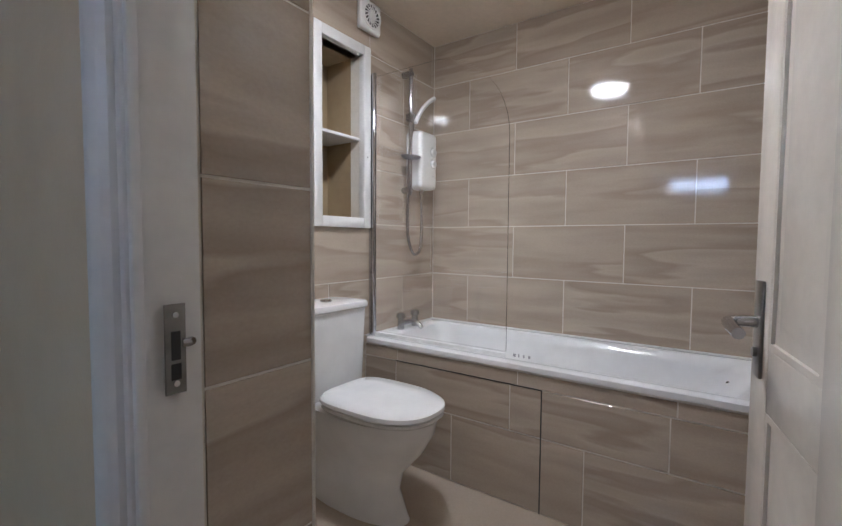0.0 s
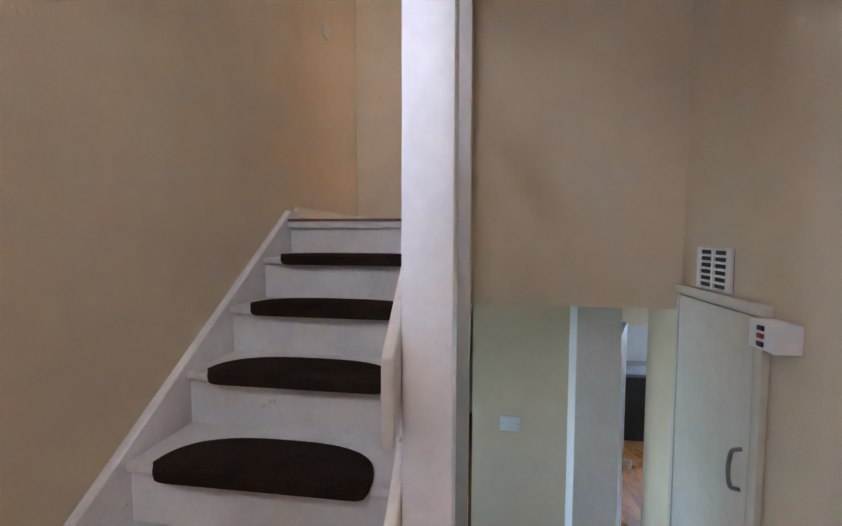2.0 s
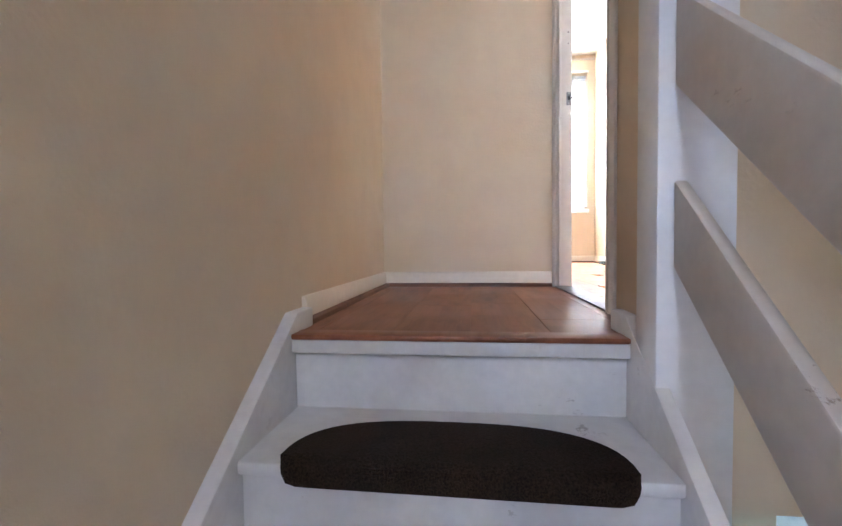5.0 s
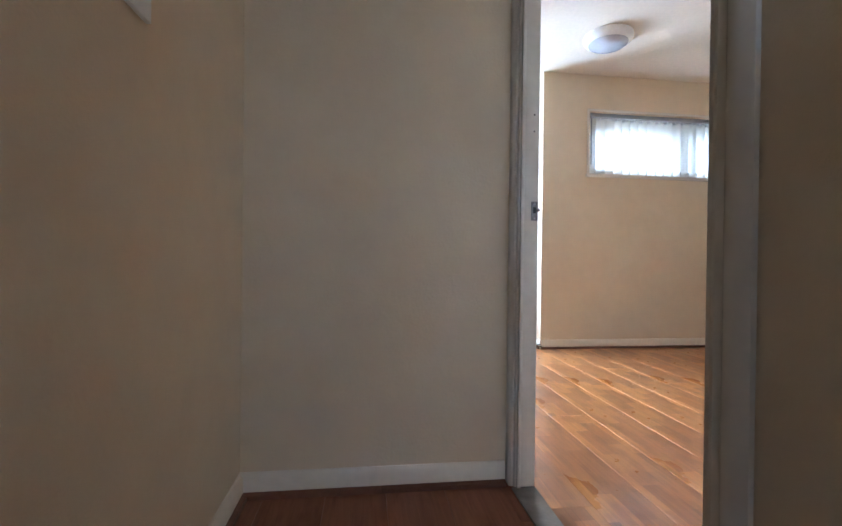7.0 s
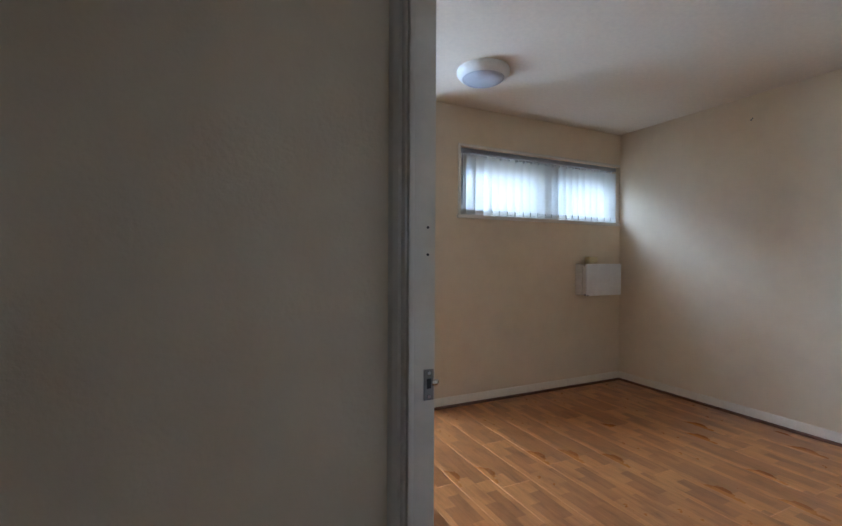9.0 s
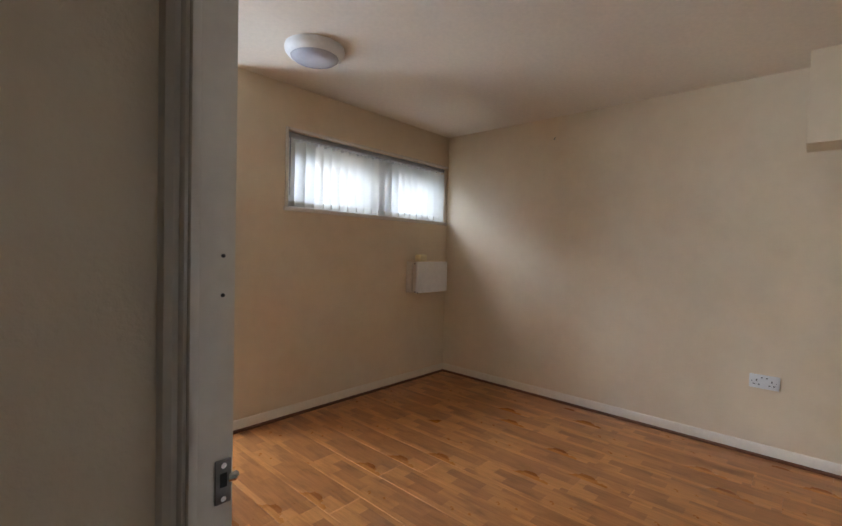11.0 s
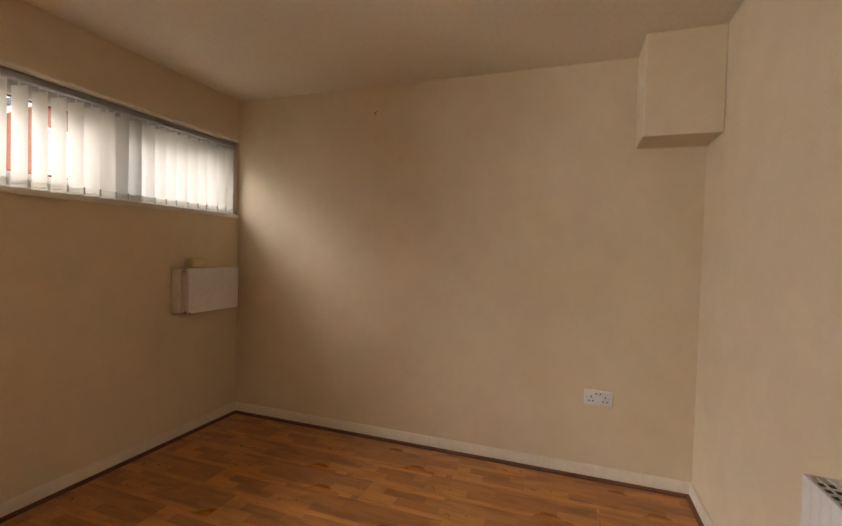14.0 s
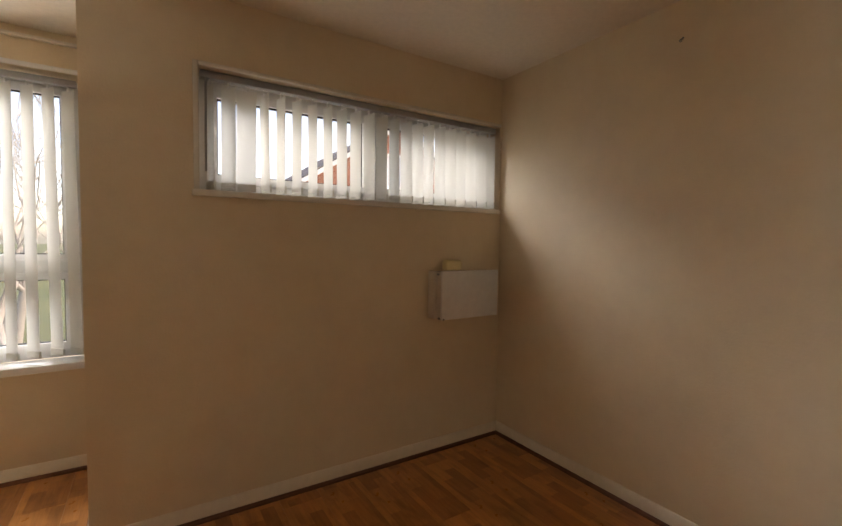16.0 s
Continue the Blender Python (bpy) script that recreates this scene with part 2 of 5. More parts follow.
GROUT = two_scale("pale_grout", (0.68, 0.64, 0.57), (0.77, 0.73, 0.66), 0.8, 3, 80, 200, 0.3, 0.001)
OAK = laminate("oak_strip_laminate", (0.62, 0.272, 0.085), (0.37, 0.143, 0.045), 0.0643, 0.23, True, 0.28)
REDWOOD = laminate("cherry_laminate", (0.33, 0.13, 0.065), (0.24, 0.09, 0.045), 0.19, 1.2, True, 0.4)
DARKWOOD = laminate("dark_beading", (0.19, 0.075, 0.038), (0.13, 0.05, 0.025), 0.19, 1.2, False, 0.4)
CARPET = carpet_pile()
CHROME = material("chrome", (0.5, 0.5, 0.52), 0.1, 1.0)[0]
STEEL = two_scale("worn_steel", (0.2, 0.19, 0.18), (0.34, 0.33, 0.31), 0.38, 14, 90, 120, 0.1, 0.001)
STEEL.node_tree.nodes["Principled BSDF"].inputs["Metallic"].default_value = 1.0
CERAMIC = two_scale("white_ceramic", (0.8, 0.8, 0.8), (0.84, 0.84, 0.83), 0.08, 1, 10, 10, 0.0, 0.001)
ACRYLIC = two_scale("white_acrylic", (0.8, 0.8, 0.8), (0.83, 0.83, 0.83), 0.15, 1, 10, 10, 0.0, 0.001)
PLASTIC = two_scale("white_plastic", (0.78, 0.78, 0.77), (0.82, 0.82, 0.81), 0.3, 2, 40, 80, 0.03, 0.0005)
GREYPL = two_scale("grey_plastic", (0.3, 0.3, 0.31), (0.36, 0.36, 0.37), 0.4, 2, 40, 80, 0.03, 0.0005)
BLACK = two_scale("black_plastic", (0.015, 0.015, 0.015), (0.03, 0.03, 0.03), 0.45, 2, 40, 80, 0.05, 0.0005)
BLIND = blind_cloth()
GLASS = clear_glass("clear_glass", (1, 1, 1))
DIFFUSER = two_scale("opal_diffuser", (0.46, 0.47, 0.53), (0.52, 0.53, 0.58), 0.25, 2, 40, 80, 0.02, 0.0005)
YELLOW = two_scale("cream_soap_plastic", (0.72, 0.6, 0.3), (0.78, 0.67, 0.4), 0.5, 6, 60, 80, 0.1, 0.001)
CUPWOOD = two_scale("bare_board", (0.36, 0.27, 0.16), (0.46, 0.36, 0.22), 0.7, 2, 30, 60, 0.2, 0.001)
BRICK = brick_outdoor()
SLATE = two_scale("roof_slate", (0.08, 0.075, 0.08), (0.13, 0.12, 0.12), 0.8, 0.6, 6, 8, 0.4, 0.02)
BARK = two_scale("grey_bark", (0.24, 0.22, 0.2), (0.36, 0.33, 0.3), 0.9, 2, 30, 40, 0.5, 0.01)
GRASS = two_scale("grass_ground", (0.06, 0.08, 0.03), (0.11, 0.12, 0.05), 0.95, 0.3, 8, 20, 0.5, 0.03)
DARKUNIT = two_scale("dark_cabinet_laminate", (0.012, 0.011, 0.011), (0.02, 0.018, 0.018), 0.45, 2, 40, 80, 0.03, 0.0005)
STONEWORK = two_scale("grey_worktop", (0.14, 0.14, 0.15), (0.24, 0.24, 0.25), 0.3, 40, 200, 80, 0.02, 0.0005)
WHITETILE = two_scale("white_wall_tile", (0.7, 0.72, 0.74), (0.76, 0.78, 0.8), 0.12, 2, 40, 80, 0.02, 0.0005)


def emitter(name, colour, strength):
    m, nt, b = material(name, colour, 0.4)
    b.inputs["Emission Color"].default_value = (*colour, 1)
    b.inputs["Emission Strength"].default_value = strength
    return m


LAMP_ON = emitter("lit_opal", (1.0, 0.96, 0.92), 11.5)


# ---------------- mesh helpers ----------------
def mesh_of(bm, name, material_):
    me = bpy.data.meshes.new(name)
    bm.normal_update()
    bm.to_mesh(me)
    bm.free()
    me.materials.append(material_)
    return me


def smooth(me):
    for p in me.polygons:
        p.use_smooth = True
    me.set_sharp_from_angle(angle=radians(40))


def box_into(bm, x0, x1, y0, y1, z0, z1, m=None):
    vs = [bm.verts.new((x, y, z)) for x in (x0, x1) for y in (y0, y1) for z in (z0, z1)]
    for f in ((0, 1, 3, 2), (4, 6, 7, 5), (0, 4, 5, 1), (2, 3, 7, 6), (0, 2, 6, 4), (1, 5, 7, 3)):
        bm.faces.new([vs[i] for i in f])
    if m is not None:
        bmesh.ops.transform(bm, matrix=m, verts=vs)
    return vs


def box(x0, x1, y0, y1, z0, z1, bevel=0.0, seg=2):
    bm = bmesh.new()
    box_into(bm, x0, x1, y0, y1, z0, z1)
    if bevel:
        bmesh.ops.bevel(bm, geom=bm.edges[:], offset=bevel, segments=seg, affect='EDGES', profile=0.5)
    return bm


def boxes(*dims):
    bm = bmesh.new()
    for d in dims:
        box_into(bm, *d)
    return bm


def cyl_into(bm, p, q, r, r2=None, n=20, caps=True):
    p, q = Vector(p), Vector(q)
    d = q - p
    m = Matrix.Translation((p + q) / 2) @ d.to_track_quat('Z', 'Y').to_matrix().to_4x4()
    bmesh.ops.create_cone(bm, cap_ends=caps, segments=n, radius1=r, radius2=r if r2 is None else r2, depth=d.length, matrix=m)


def cyl(p, q, r, r2=None, n=20, bevel=0.0):
    bm = bmesh.new()
    cyl_into(bm, p, q, r, r2, n)
    if bevel:
        rim = [e for e in bm.edges if len(e.link_faces) == 2 and e.calc_face_angle(0) > 1.0]
        bmesh.ops.bevel(bm, geom=rim, offset=bevel, segments=2, affect='EDGES', profile=0.5)
    return bm


def lathe(profile, centre, axis='Z', n=32, squash=(1, 1)):
    """Turn a profile of (radius, height) about an axis through centre."""
    bm = bmesh.new()
    rings = []
    for r, h in profile:
        ring = []
        for i in range(n):
            a = 2 * math.pi * i / n
            u, v = r * math.cos(a) * squash[0], r * math.sin(a) * squash[1]
            p = {'Z': (u, v, h), 'X': (h, u, v), 'Y': (u, h, v)}[axis]
            ring.append(bm.verts.new(Vector(p) + Vector(centre)))
        rings.append(ring)
    for a, b in zip(rings, rings[1:]):
        for i in range(n):
            bm.faces.new((a[i], a[(i + 1) % n], b[(i + 1) % n], b[i]))
    bm.faces.new(rings[0])
    bm.faces.new(rings[-1])
    bmesh.ops.recalc_face_normals(bm, faces=bm.faces[:])
    return bm


def tube(points, r, n=10):
    """A pipe along smooth points."""
    bm = bmesh.new()
    pts = [Vector(p) for p in points]
    rings = []
    side = None
    for i, p in enumerate(pts):
        d = (pts[min(i + 1, len(pts) - 1)] - pts[max(i - 1, 0)]).normalized()
        if side is None:
            side = d.orthogonal().normalized()
        side = (side - d * side.dot(d)).normalized()
        up = d.cross(side)
        rings.append([bm.verts.new(p + r * (math.cos(2 * math.pi * k / n) * side + math.sin(2 * math.pi * k / n) * up)) for k in range(n)])
    for a, b in zip(rings, rings[1:]):
        for k in range(n):
            bm.faces.new((a[k], a[(k + 1) % n], b[(k + 1) % n], b[k]))
    bm.faces.new(rings[0])
    bm.faces.new(rings[-1])
    bmesh.ops.recalc_face_normals(bm, faces=bm.faces[:])
    return bm


def arc(p0, p1, p2, n=12):
    p0, p1, p2 = Vector(p0), Vector(p1), Vector(p2)
    return [(1 - t) ** 2 * p0 + 2 * t * (1 - t) * p1 + t * t * p2 for t in (i / n for i in range(n + 1))]


def extrude_outline(pts, axis, a, b, bevel=0.0):
    """A closed outline of 2D points pushed along an axis from a to b. axis X: (y, z); Y: (x, z); Z: (x, y)."""
    bm = bmesh.new()
    def at(p, h):
        return {'X': (h, p[0], p[1]), 'Y': (p[0], h, p[1]), 'Z': (p[0], p[1], h)}[axis]
    lo = [bm.verts.new(at(p, a)) for p in pts]
    hi = [bm.verts.new(at(p, b)) for p in pts]
    n = len(pts)
    bm.faces.new(lo)
    bm.faces.new(hi)
    for i in range(n):
        bm.faces.new((lo[i], lo[(i + 1) % n], hi[(i + 1) % n], hi[i]))
    bmesh.ops.recalc_face_normals(bm, faces=bm.faces[:])
    if bevel:
        bmesh.ops.bevel(bm, geom=bm.edges[:], offset=bevel, segments=2, affect='EDGES', profile=0.5)
    return bm


def thing(name, label, category, at=(0, 0, 0), group="", kind=""):
    ob = new(name)
    ob.empty_display_size = 0.05
    ob.location = at
    return tagged(ob, label, category, group, kind)


def part(name, bm, material_, parent, label="", soft=True):
    """A bmesh, in world metres, as one mesh object under a thing or a part."""
    org = Vector((0, 0, 0))
    p = parent
    while p is not None:
        org += p.location
        p = p.parent
    bmesh.ops.translate(bm, verts=bm.verts[:], vec=-org)
    me = mesh_of(bm, name, material_)
    if soft:
        smooth(me)
    ob = new(name, me)
    ob.parent = parent
    return tagged(ob, label)


def whole(name, bm, material_, label, category, kind="", group=""):
    me = mesh_of(bm, name, material_)
    smooth(me)
    return tagged(new(name, me), label, category, group, kind)


def wall(name, bm, material_, label):
    return tagged(new(name, mesh_of(bm, name, material_)), label, "wall", "", "structure")


def wall_x(x0, x1, y0, y1, z0, z1, holes=()):
    """A wall between two x planes with rectangular holes (y0, y1, z0, z1)."""
    bm = bmesh.new()
    ys = sorted({y0, y1, *(h[0] for h in holes), *(h[1] for h in holes)})
    for a, b in zip(ys, ys[1:]):
        cuts = sorted((h[2], h[3]) for h in holes if h[0] <= a and h[1] >= b)
        z = z0
        for c, d in cuts:
            if c > z:
                box_into(bm, x0, x1, a, b, z, c)
            z = d
        if z < z1:
            box_into(bm, x0, x1, a, b, z, z1)
    bmesh.ops.remove_doubles(bm, verts=bm.verts[:], dist=1e-5)
    return bm


def wall_y(y0, y1, x0, x1, z0, z1, holes=()):
    bm = wall_x(y0, y1, x0, x1, z0, z1, holes)
    for v in bm.verts:
        v.co.x, v.co.y = v.co.y, v.co.x
    bmesh.ops.reverse_faces(bm, faces=bm.faces[:])
    return bm


# ---------------- levels and planes ----------------
UP = 1.35        # bedroom and upper landing floor
MID = -0.08      # bathroom landing floor
LOW = -1.36      # hall floor
TOP = 3.722      # upper ceiling
XL = -4.04       # stair wall
XR = -2.168      # wall of vent and bathroom door
WX0, WX1 = -1.752, 0.035
XI = -2.088       # bathroom face of the thin partition
YS = 1.31         # bedroom face of the radiator wall
YB = 1.05         # face of the bulkhead   # strip window
WZ0, WZ1 = 2.853, 3.407
YW = 4.37
YN = 5.22
DOOR_Y0, DOOR_Y1 = 1.405, 2.225
BD0, BD1 = -1.36, -0.558    # bathroom door opening

# ---------------- structure ----------------
wall("wall_west", wall_x(XL - 0.12, XL, -2.5, YN + 0.25, LOW - 0.2, TOP, [(-1.28, -0.5, 1.64, 1.94), (1.1, 2.0, -0.55, 0.55)]), PAINT, "magnolia painted stairwell wall, slightly uneven plaster")
wall("wall_south", wall_y(-2.5, -2.4, XL, XI, LOW - 0.2, TOP, [(-4.0, -3.2, 2.5, 3.5)]), PAINT, "plain magnolia wall behind the landing")
wall("wall_bathroom_side", wall_x(XR, XI, -2.4, YB, LOW - 0.2, 2.4, [(BD0, BD1, MID, MID + 2.0)]), PAINT, "magnolia wall with the bathroom doorway")
wall("wall_bulkhead", wall_y(YB, YB + 0.1, -3.105, XI, 0.948, 2.4), PAINT, "magnolia bulkhead wall above the lower hall")
wall("wall_over_rail", wall_x(-3.14, -3.04, -2.4, YB + 0.1, 2.4, TOP), PAINT, "magnolia wall above the stair rails")
wall("wall_landing_end", wall_y(2.24, 2.34, XL, -3.165, UP, TOP), PAINT, "magnolia wall at the end of the landing")
wall("wall_bedroom_door", wall_x(-3.165, -3.105, 0.972, 2.34, UP - 0.45, TOP, [(DOOR_Y0 - 0.03, DOOR_Y1 + 0.03, UP, UP + 2.04)]), PAINT, "magnolia wall with the bedroom doorway")
wall("wall_bedroom_south", wall_y(YS - 0.12, YS, -3.095, 0.17, UP, TOP), PAINT, "magnolia bedroom wall behind the radiator")
wall("wall_bedroom_east", wall_x(0.05, 0.17, YS, YW, UP, TOP), PAINT, "plain magnolia bedroom wall with a nail")
wall("wall_bedroom_window", wall_y(YW, YW + 0.24, -2.17, 0.17, UP, TOP, [(WX0, WX1, WZ0, WZ1)]), PAINT, "magnolia bedroom wall with a strip window")
wall("wall_recess_side", wall_x(-2.17, -2.01, YW + 0.24, YN, UP, TOP), PAINT, "magnolia side wall of the window recess")
wall("wall_recess_window", wall_y(YN, YN + 0.25, XL, -2.01, UP, TOP, [(-3.95, -2.255, 1.95, 3.52)]), PAINT, "magnolia recess wall with a tall window")


def ceiling(name, dims, label):
    ob = new(name, mesh_of(boxes(*dims), name, CEIL))
    return tagged(ob, label, "ceiling", "", "structure")


ceiling("ceiling_upper", ((XL - 0.12, 0.17, -2.5, YW + 0.24, TOP, TOP + 0.12), (XL - 0.12, -2.01, YW + 0.24, YN + 0.25, TOP, TOP + 0.12)), "painted upper ceiling, softly uneven")
ceiling("ceiling_landing", ((-3.14, XI, -2.5, YB + 0.1, 2.4, 2.5),), "painted ceiling over the bathroom landing")
ceiling("ceiling_bathroom", ((XI, 0.12, -1.6, 0.85, 2.316, 2.46),), "white painted bathroom ceiling")
ceiling("ceiling_hall", ((XL, 0.6, YB + 0.1, 5.6, 0.96, 1.1),), "painted ceiling of the lower hall")

# floors
def floor_slab(name, bm, mat_, label):
    return tagged(new(name, mesh_of(bm, name, mat_)), label, "floor", "", "structure")


def boards(parent, x0, x1, y0, y1, z, w, length, along_y, mat_, seed, thick=0.008):
    """Floor boards laid in staggered rows, each a piece with a fine joint."""
    rnd = random.Random(seed)
    lo, hi, a0, a1 = (x0, x1, y0, y1) if along_y else (y0, y1, x0, x1)
    cache = {}
    u = lo
    while u < hi - 0.01:
        u2 = min(u + w, hi)
        s = a0 - rnd.uniform(0, length * 0.9)
        while s < a1 - 0.005:
            b0, b1 = max(s, a0), min(s + length, a1)
            s += length
            if b1 - b0 < 0.02:
                continue
            key = (round(u2 - u, 3), round(b1 - b0, 3))
            if key not in cache:
                hw, hl, j = key[0] / 2 - 0.0004, key[1] / 2 - 0.0004, 0.0004
                bm = bmesh.new()
                sx, sy = (hw, hl) if along_y else (hl, hw)
                box_into(bm, -sx, sx, -sy, sy, -thick, 0)
                bmesh.ops.bevel(bm, geom=[e for e in bm.edges if all(v.co.z > -0.001 for v in e.verts)], offset=j, segments=1, affect='EDGES')
                cache[key] = mesh_of(bm, "board", mat_)
            ob = new("board", cache[key])
            ob.parent = parent
            c, d = (u + u2) / 2, (b0 + b1) / 2
            ob.location = (c, d, z) if along_y else (d, c, z)
        u = u2


floor_bed = floor_slab("floor_bedroom", boxes((-3.155, 0.05, YS, YW, UP - 0.1, UP - 0.009), (XL, -2.17, YW, YN, UP - 0.1, UP - 0.009), (XL, -3.155, 2.34, YW, UP - 0.1, UP - 0.009)), DARKWOOD, "oak strip laminate bedroom floor")
floor_land = floor_slab("floor_landing", boxes((XL, -3.155, 1.04, 2.24, UP - 0.1, UP - 0.009)), DARKWOOD, "reddish laminate landing floor")
floor_mid = floor_slab("floor_bathroom_landing", boxes((XL, XI, -2.4, -0.55, MID - 0.15, MID)), REDWOOD, "reddish laminate floor of the bathroom landing")
floor_bath = floor_slab("floor_bathroom", boxes((XI, 0.0, -1.5, 0.42, MID - 0.15, MID - 0.002)), TILE, "stone tiled bathroom floor")
floor_hall = floor_slab("floor_hall", boxes((XL, 0.6, 0.3, 5.7, LOW - 0.2, LOW)), OAK, "wood laminate lower hall floor")
ground = tagged(new("ground", mesh_of(boxes((-400, 400, -400, 400, -1.9, -1.6)), "ground", GRASS)), "dull green winter ground outside", "ground", "", "structure")

# ---------------- stairs ----------------
RISE, GOING = 0.176, 0.251
SX0, SX1 = -4.005, -3.245   # between the strings


def stair_up():
    st = thing("staircase", "white painted staircase with closed risers and dark carpet pads", "stairs", (-3.6, 0.1, MID), kind="structure")
    for k in range(8):
        y = 1.0 - GOING * k
        z = UP - RISE * k
        part("riser", box(SX0, SX1, y + 0.012, y + 0.03, z - RISE - 0.02, z - 0.026, 0.002), WORN, st)
        if k:
            part("tread", box(SX0, SX1, y - 0.008, y + GOING + 0.03, z - 0.026, z, 0.006), WORN, st)
    # strings on both sides
    def string(x0, x1, name):
        y_top, z_top = 1.13, UP + 0.085
        y_b = 1.0 - GOING * 7 - 0.1
        drop = RISE / GOING
        up = 0.048
        pts = [(y_top, UP + up), (1.0 + 0.03, UP + up), (y_b, UP + up - (1.02 - y_b) * drop), (y_b, MID), (y_b + 0.32, MID), (y_top, UP - 0.24)]
        part(name, extrude_outline(pts, 'X', x0, x1, 0.004), WORN, st)
    string(XL + 0.001, SX0, "string")
    string(SX1, -3.216, "string")
    part("nosing", box(SX0 + 0.002, SX1 - 0.002, 0.98, 1.045, UP - 0.008, UP + 0.005, 0.004), REDWOOD, st, "reddish wood nosing at the landing edge")
    part("nosing_board", box(SX0 + 0.001, SX1 - 0.001, 0.986, 1.04, UP - 0.04, UP - 0.0085, 0.003), WORN, st)
    return st


stairs = stair_up()


def carpet_pad():
    """A half-round stair pad that wraps over the nosing."""
    w, d, th = 0.3, 0.172, 0.018
    pts = []
    n = 26
    for i in range(n + 1):
        a = math.pi * i / n
        # broad arch with round shoulders
        pts.append((w * math.copysign(abs(math.cos(a)) ** 0.72, math.cos(a)), d * max(0.0, math.sin(a)) ** 0.8))
    bm = bmesh.new()
    top, bot = [], []
    for x, y in pts:
        top.append(bm.verts.new((x, y - 0.012, th)))
        bot.append(bm.verts.new((x, y - 0.012, 0.0005)))
    # lip over the front edge
    lip = [((-0.028, th - 0.008)), (-0.032, -0.004), (-0.03, -0.028), (-0.012, -0.03)]
    cols = []
    m = 20
    for i in range(m + 1):
        u = math.sin(math.pi / 2 * (1 - 2 * i / m))
        x = w * u
        f = 1 - 0.9 * abs(u) ** 36
        cols.append([bm.verts.new((x * (0.985 if j in (0, 3) else 1), -0.012 + (y + 0.012) * f, z * f if z < 0 else z)) for j, (y, z) in enumerate(lip)])
    for a, b in zip(cols, cols[1:]):
        for j in range(3):
            bm.faces.new((a[j], a[j + 1], b[j + 1], b[j]))
    # flat top joined to the lip
    front = [bm.verts.new((w * math.sin(math.pi / 2 * (1 - 2 * i / m)), -0.012, th)) for i in range(m + 1)]
    for i in range(m):
        bm.faces.new((front[i], front[i + 1], cols[i + 1][0], cols[i][0]))
    centre = bm.verts.new((0, 0.06, th + 0.004))
    ring = top
    for a, b in zip(ring, ring[1:]):
        bm.faces.new((a, b, centre))
    for i in range(m):
        bm.faces.new((front[i + 1], front[i], centre))
    for (a, b), (c, e) in zip(zip(top, top[1:]), zip(bot, bot[1:])):
        bm.faces.new((a, c, e, b))
    for col, s in ((cols[0], 0), (cols[-1], -1)):
        bm.faces.new((col[0], col[1], col[2], col[3]))
        bm.faces.new((col[0], col[3], bot[s], front[s]))
    bmesh.ops.remove_doubles(bm, verts=bm.verts[:], dist=0.0005)
    bmesh.ops.recalc_face_normals(bm, faces=bm.faces[:])
    return bm


pad_mesh = mesh_of(carpet_pad(), "stair_pad", CARPET)
smooth(pad_mesh)
pad_rnd = random.Random(4)
for k in range(1, 8):
    ob = new("stair_pad", pad_mesh)
    ob.location = (-3.615 + pad_rnd.uniform(-0.008, 0.008), 1.0 - GOING * k - 0.004, UP - RISE * k + 0.001)
    ob.rotation_euler = (0, 0, radians(pad_rnd.uniform(-1.0, 1.0)))
    tagged(ob, "dark brown half-round carpet pad on a white stair tread", "stair pad", "stair pads")


def stair_down():
    st = thing("lower_staircase", "white painted flight going down to the hall", "stairs", (-2.6, 0.3, LOW), kind="structure")
    for k in range(7):
        y = -0.55 + 0.25 * k
        z = MID - 0.183 * k
        part("riser", box(-3.0, XR - 0.03, y - 0.025, y - 0.008, z - 0.183, z - 0.026, 0.002), WORN, st)
        if k:
            part("tread", box(-3.0, XR - 0.03, y - 0.26, y + 0.01, z - 0.026, z, 0.006), WORN, st)
    for x0, x1 in ((-3.038, -3.0), (XR - 0.03, XR - 0.001)):
        pts = [(-0.75, MID + 0.09), (-0.5, MID + 0.09), (1.1, LOW + 0.12), (1.1, LOW), (0.75, LOW), (-0.75, MID - 0.2)]
        part("string", extrude_outline(pts, 'X', x0, x1, 0.004), GLOSS, st)
    return st


stair_down()


def stair_guard():
    g = thing("stair_guard", "white painted newel posts with two wide sloping boards", "stair rail", (-3.09, 0.3, MID))
    part("lower_post", box(-3.19, -3.09, -0.22, -0.12, MID - 0.9, 2.4, 0.005), GLOSS, g)
    part("upper_post", box(-3.243, -3.105, 0.87, 0.97, LOW, 2.4, 0.004), GLOSS, g)
    slope = 0.835
    for zt, zb in ((2.012, 1.842), (1.672, 1.512)):
        y0, y1 = -0.28, 0.868
        pts = [(y1, zt), (y1, zb), (y0, zb - (y1 - y0) * slope), (y0, zt - (y1 - y0) * slope)]
        part("sloping_board", extrude_outline(pts, 'X', -3.2155, -3.1905, 0.005), SHADED_WHITE, g, "wide sloping board, off-white and scuffed")
    part("lower_rail", extrude_outline([(-0.25, 0.42), (-0.2, 0.43), (0.84, -0.3), (0.84, -0.5), (-0.25, 0.22)], 'X', -3.075, -3.05, 0.004), GLOSS, g)
    return g


stair_guard()

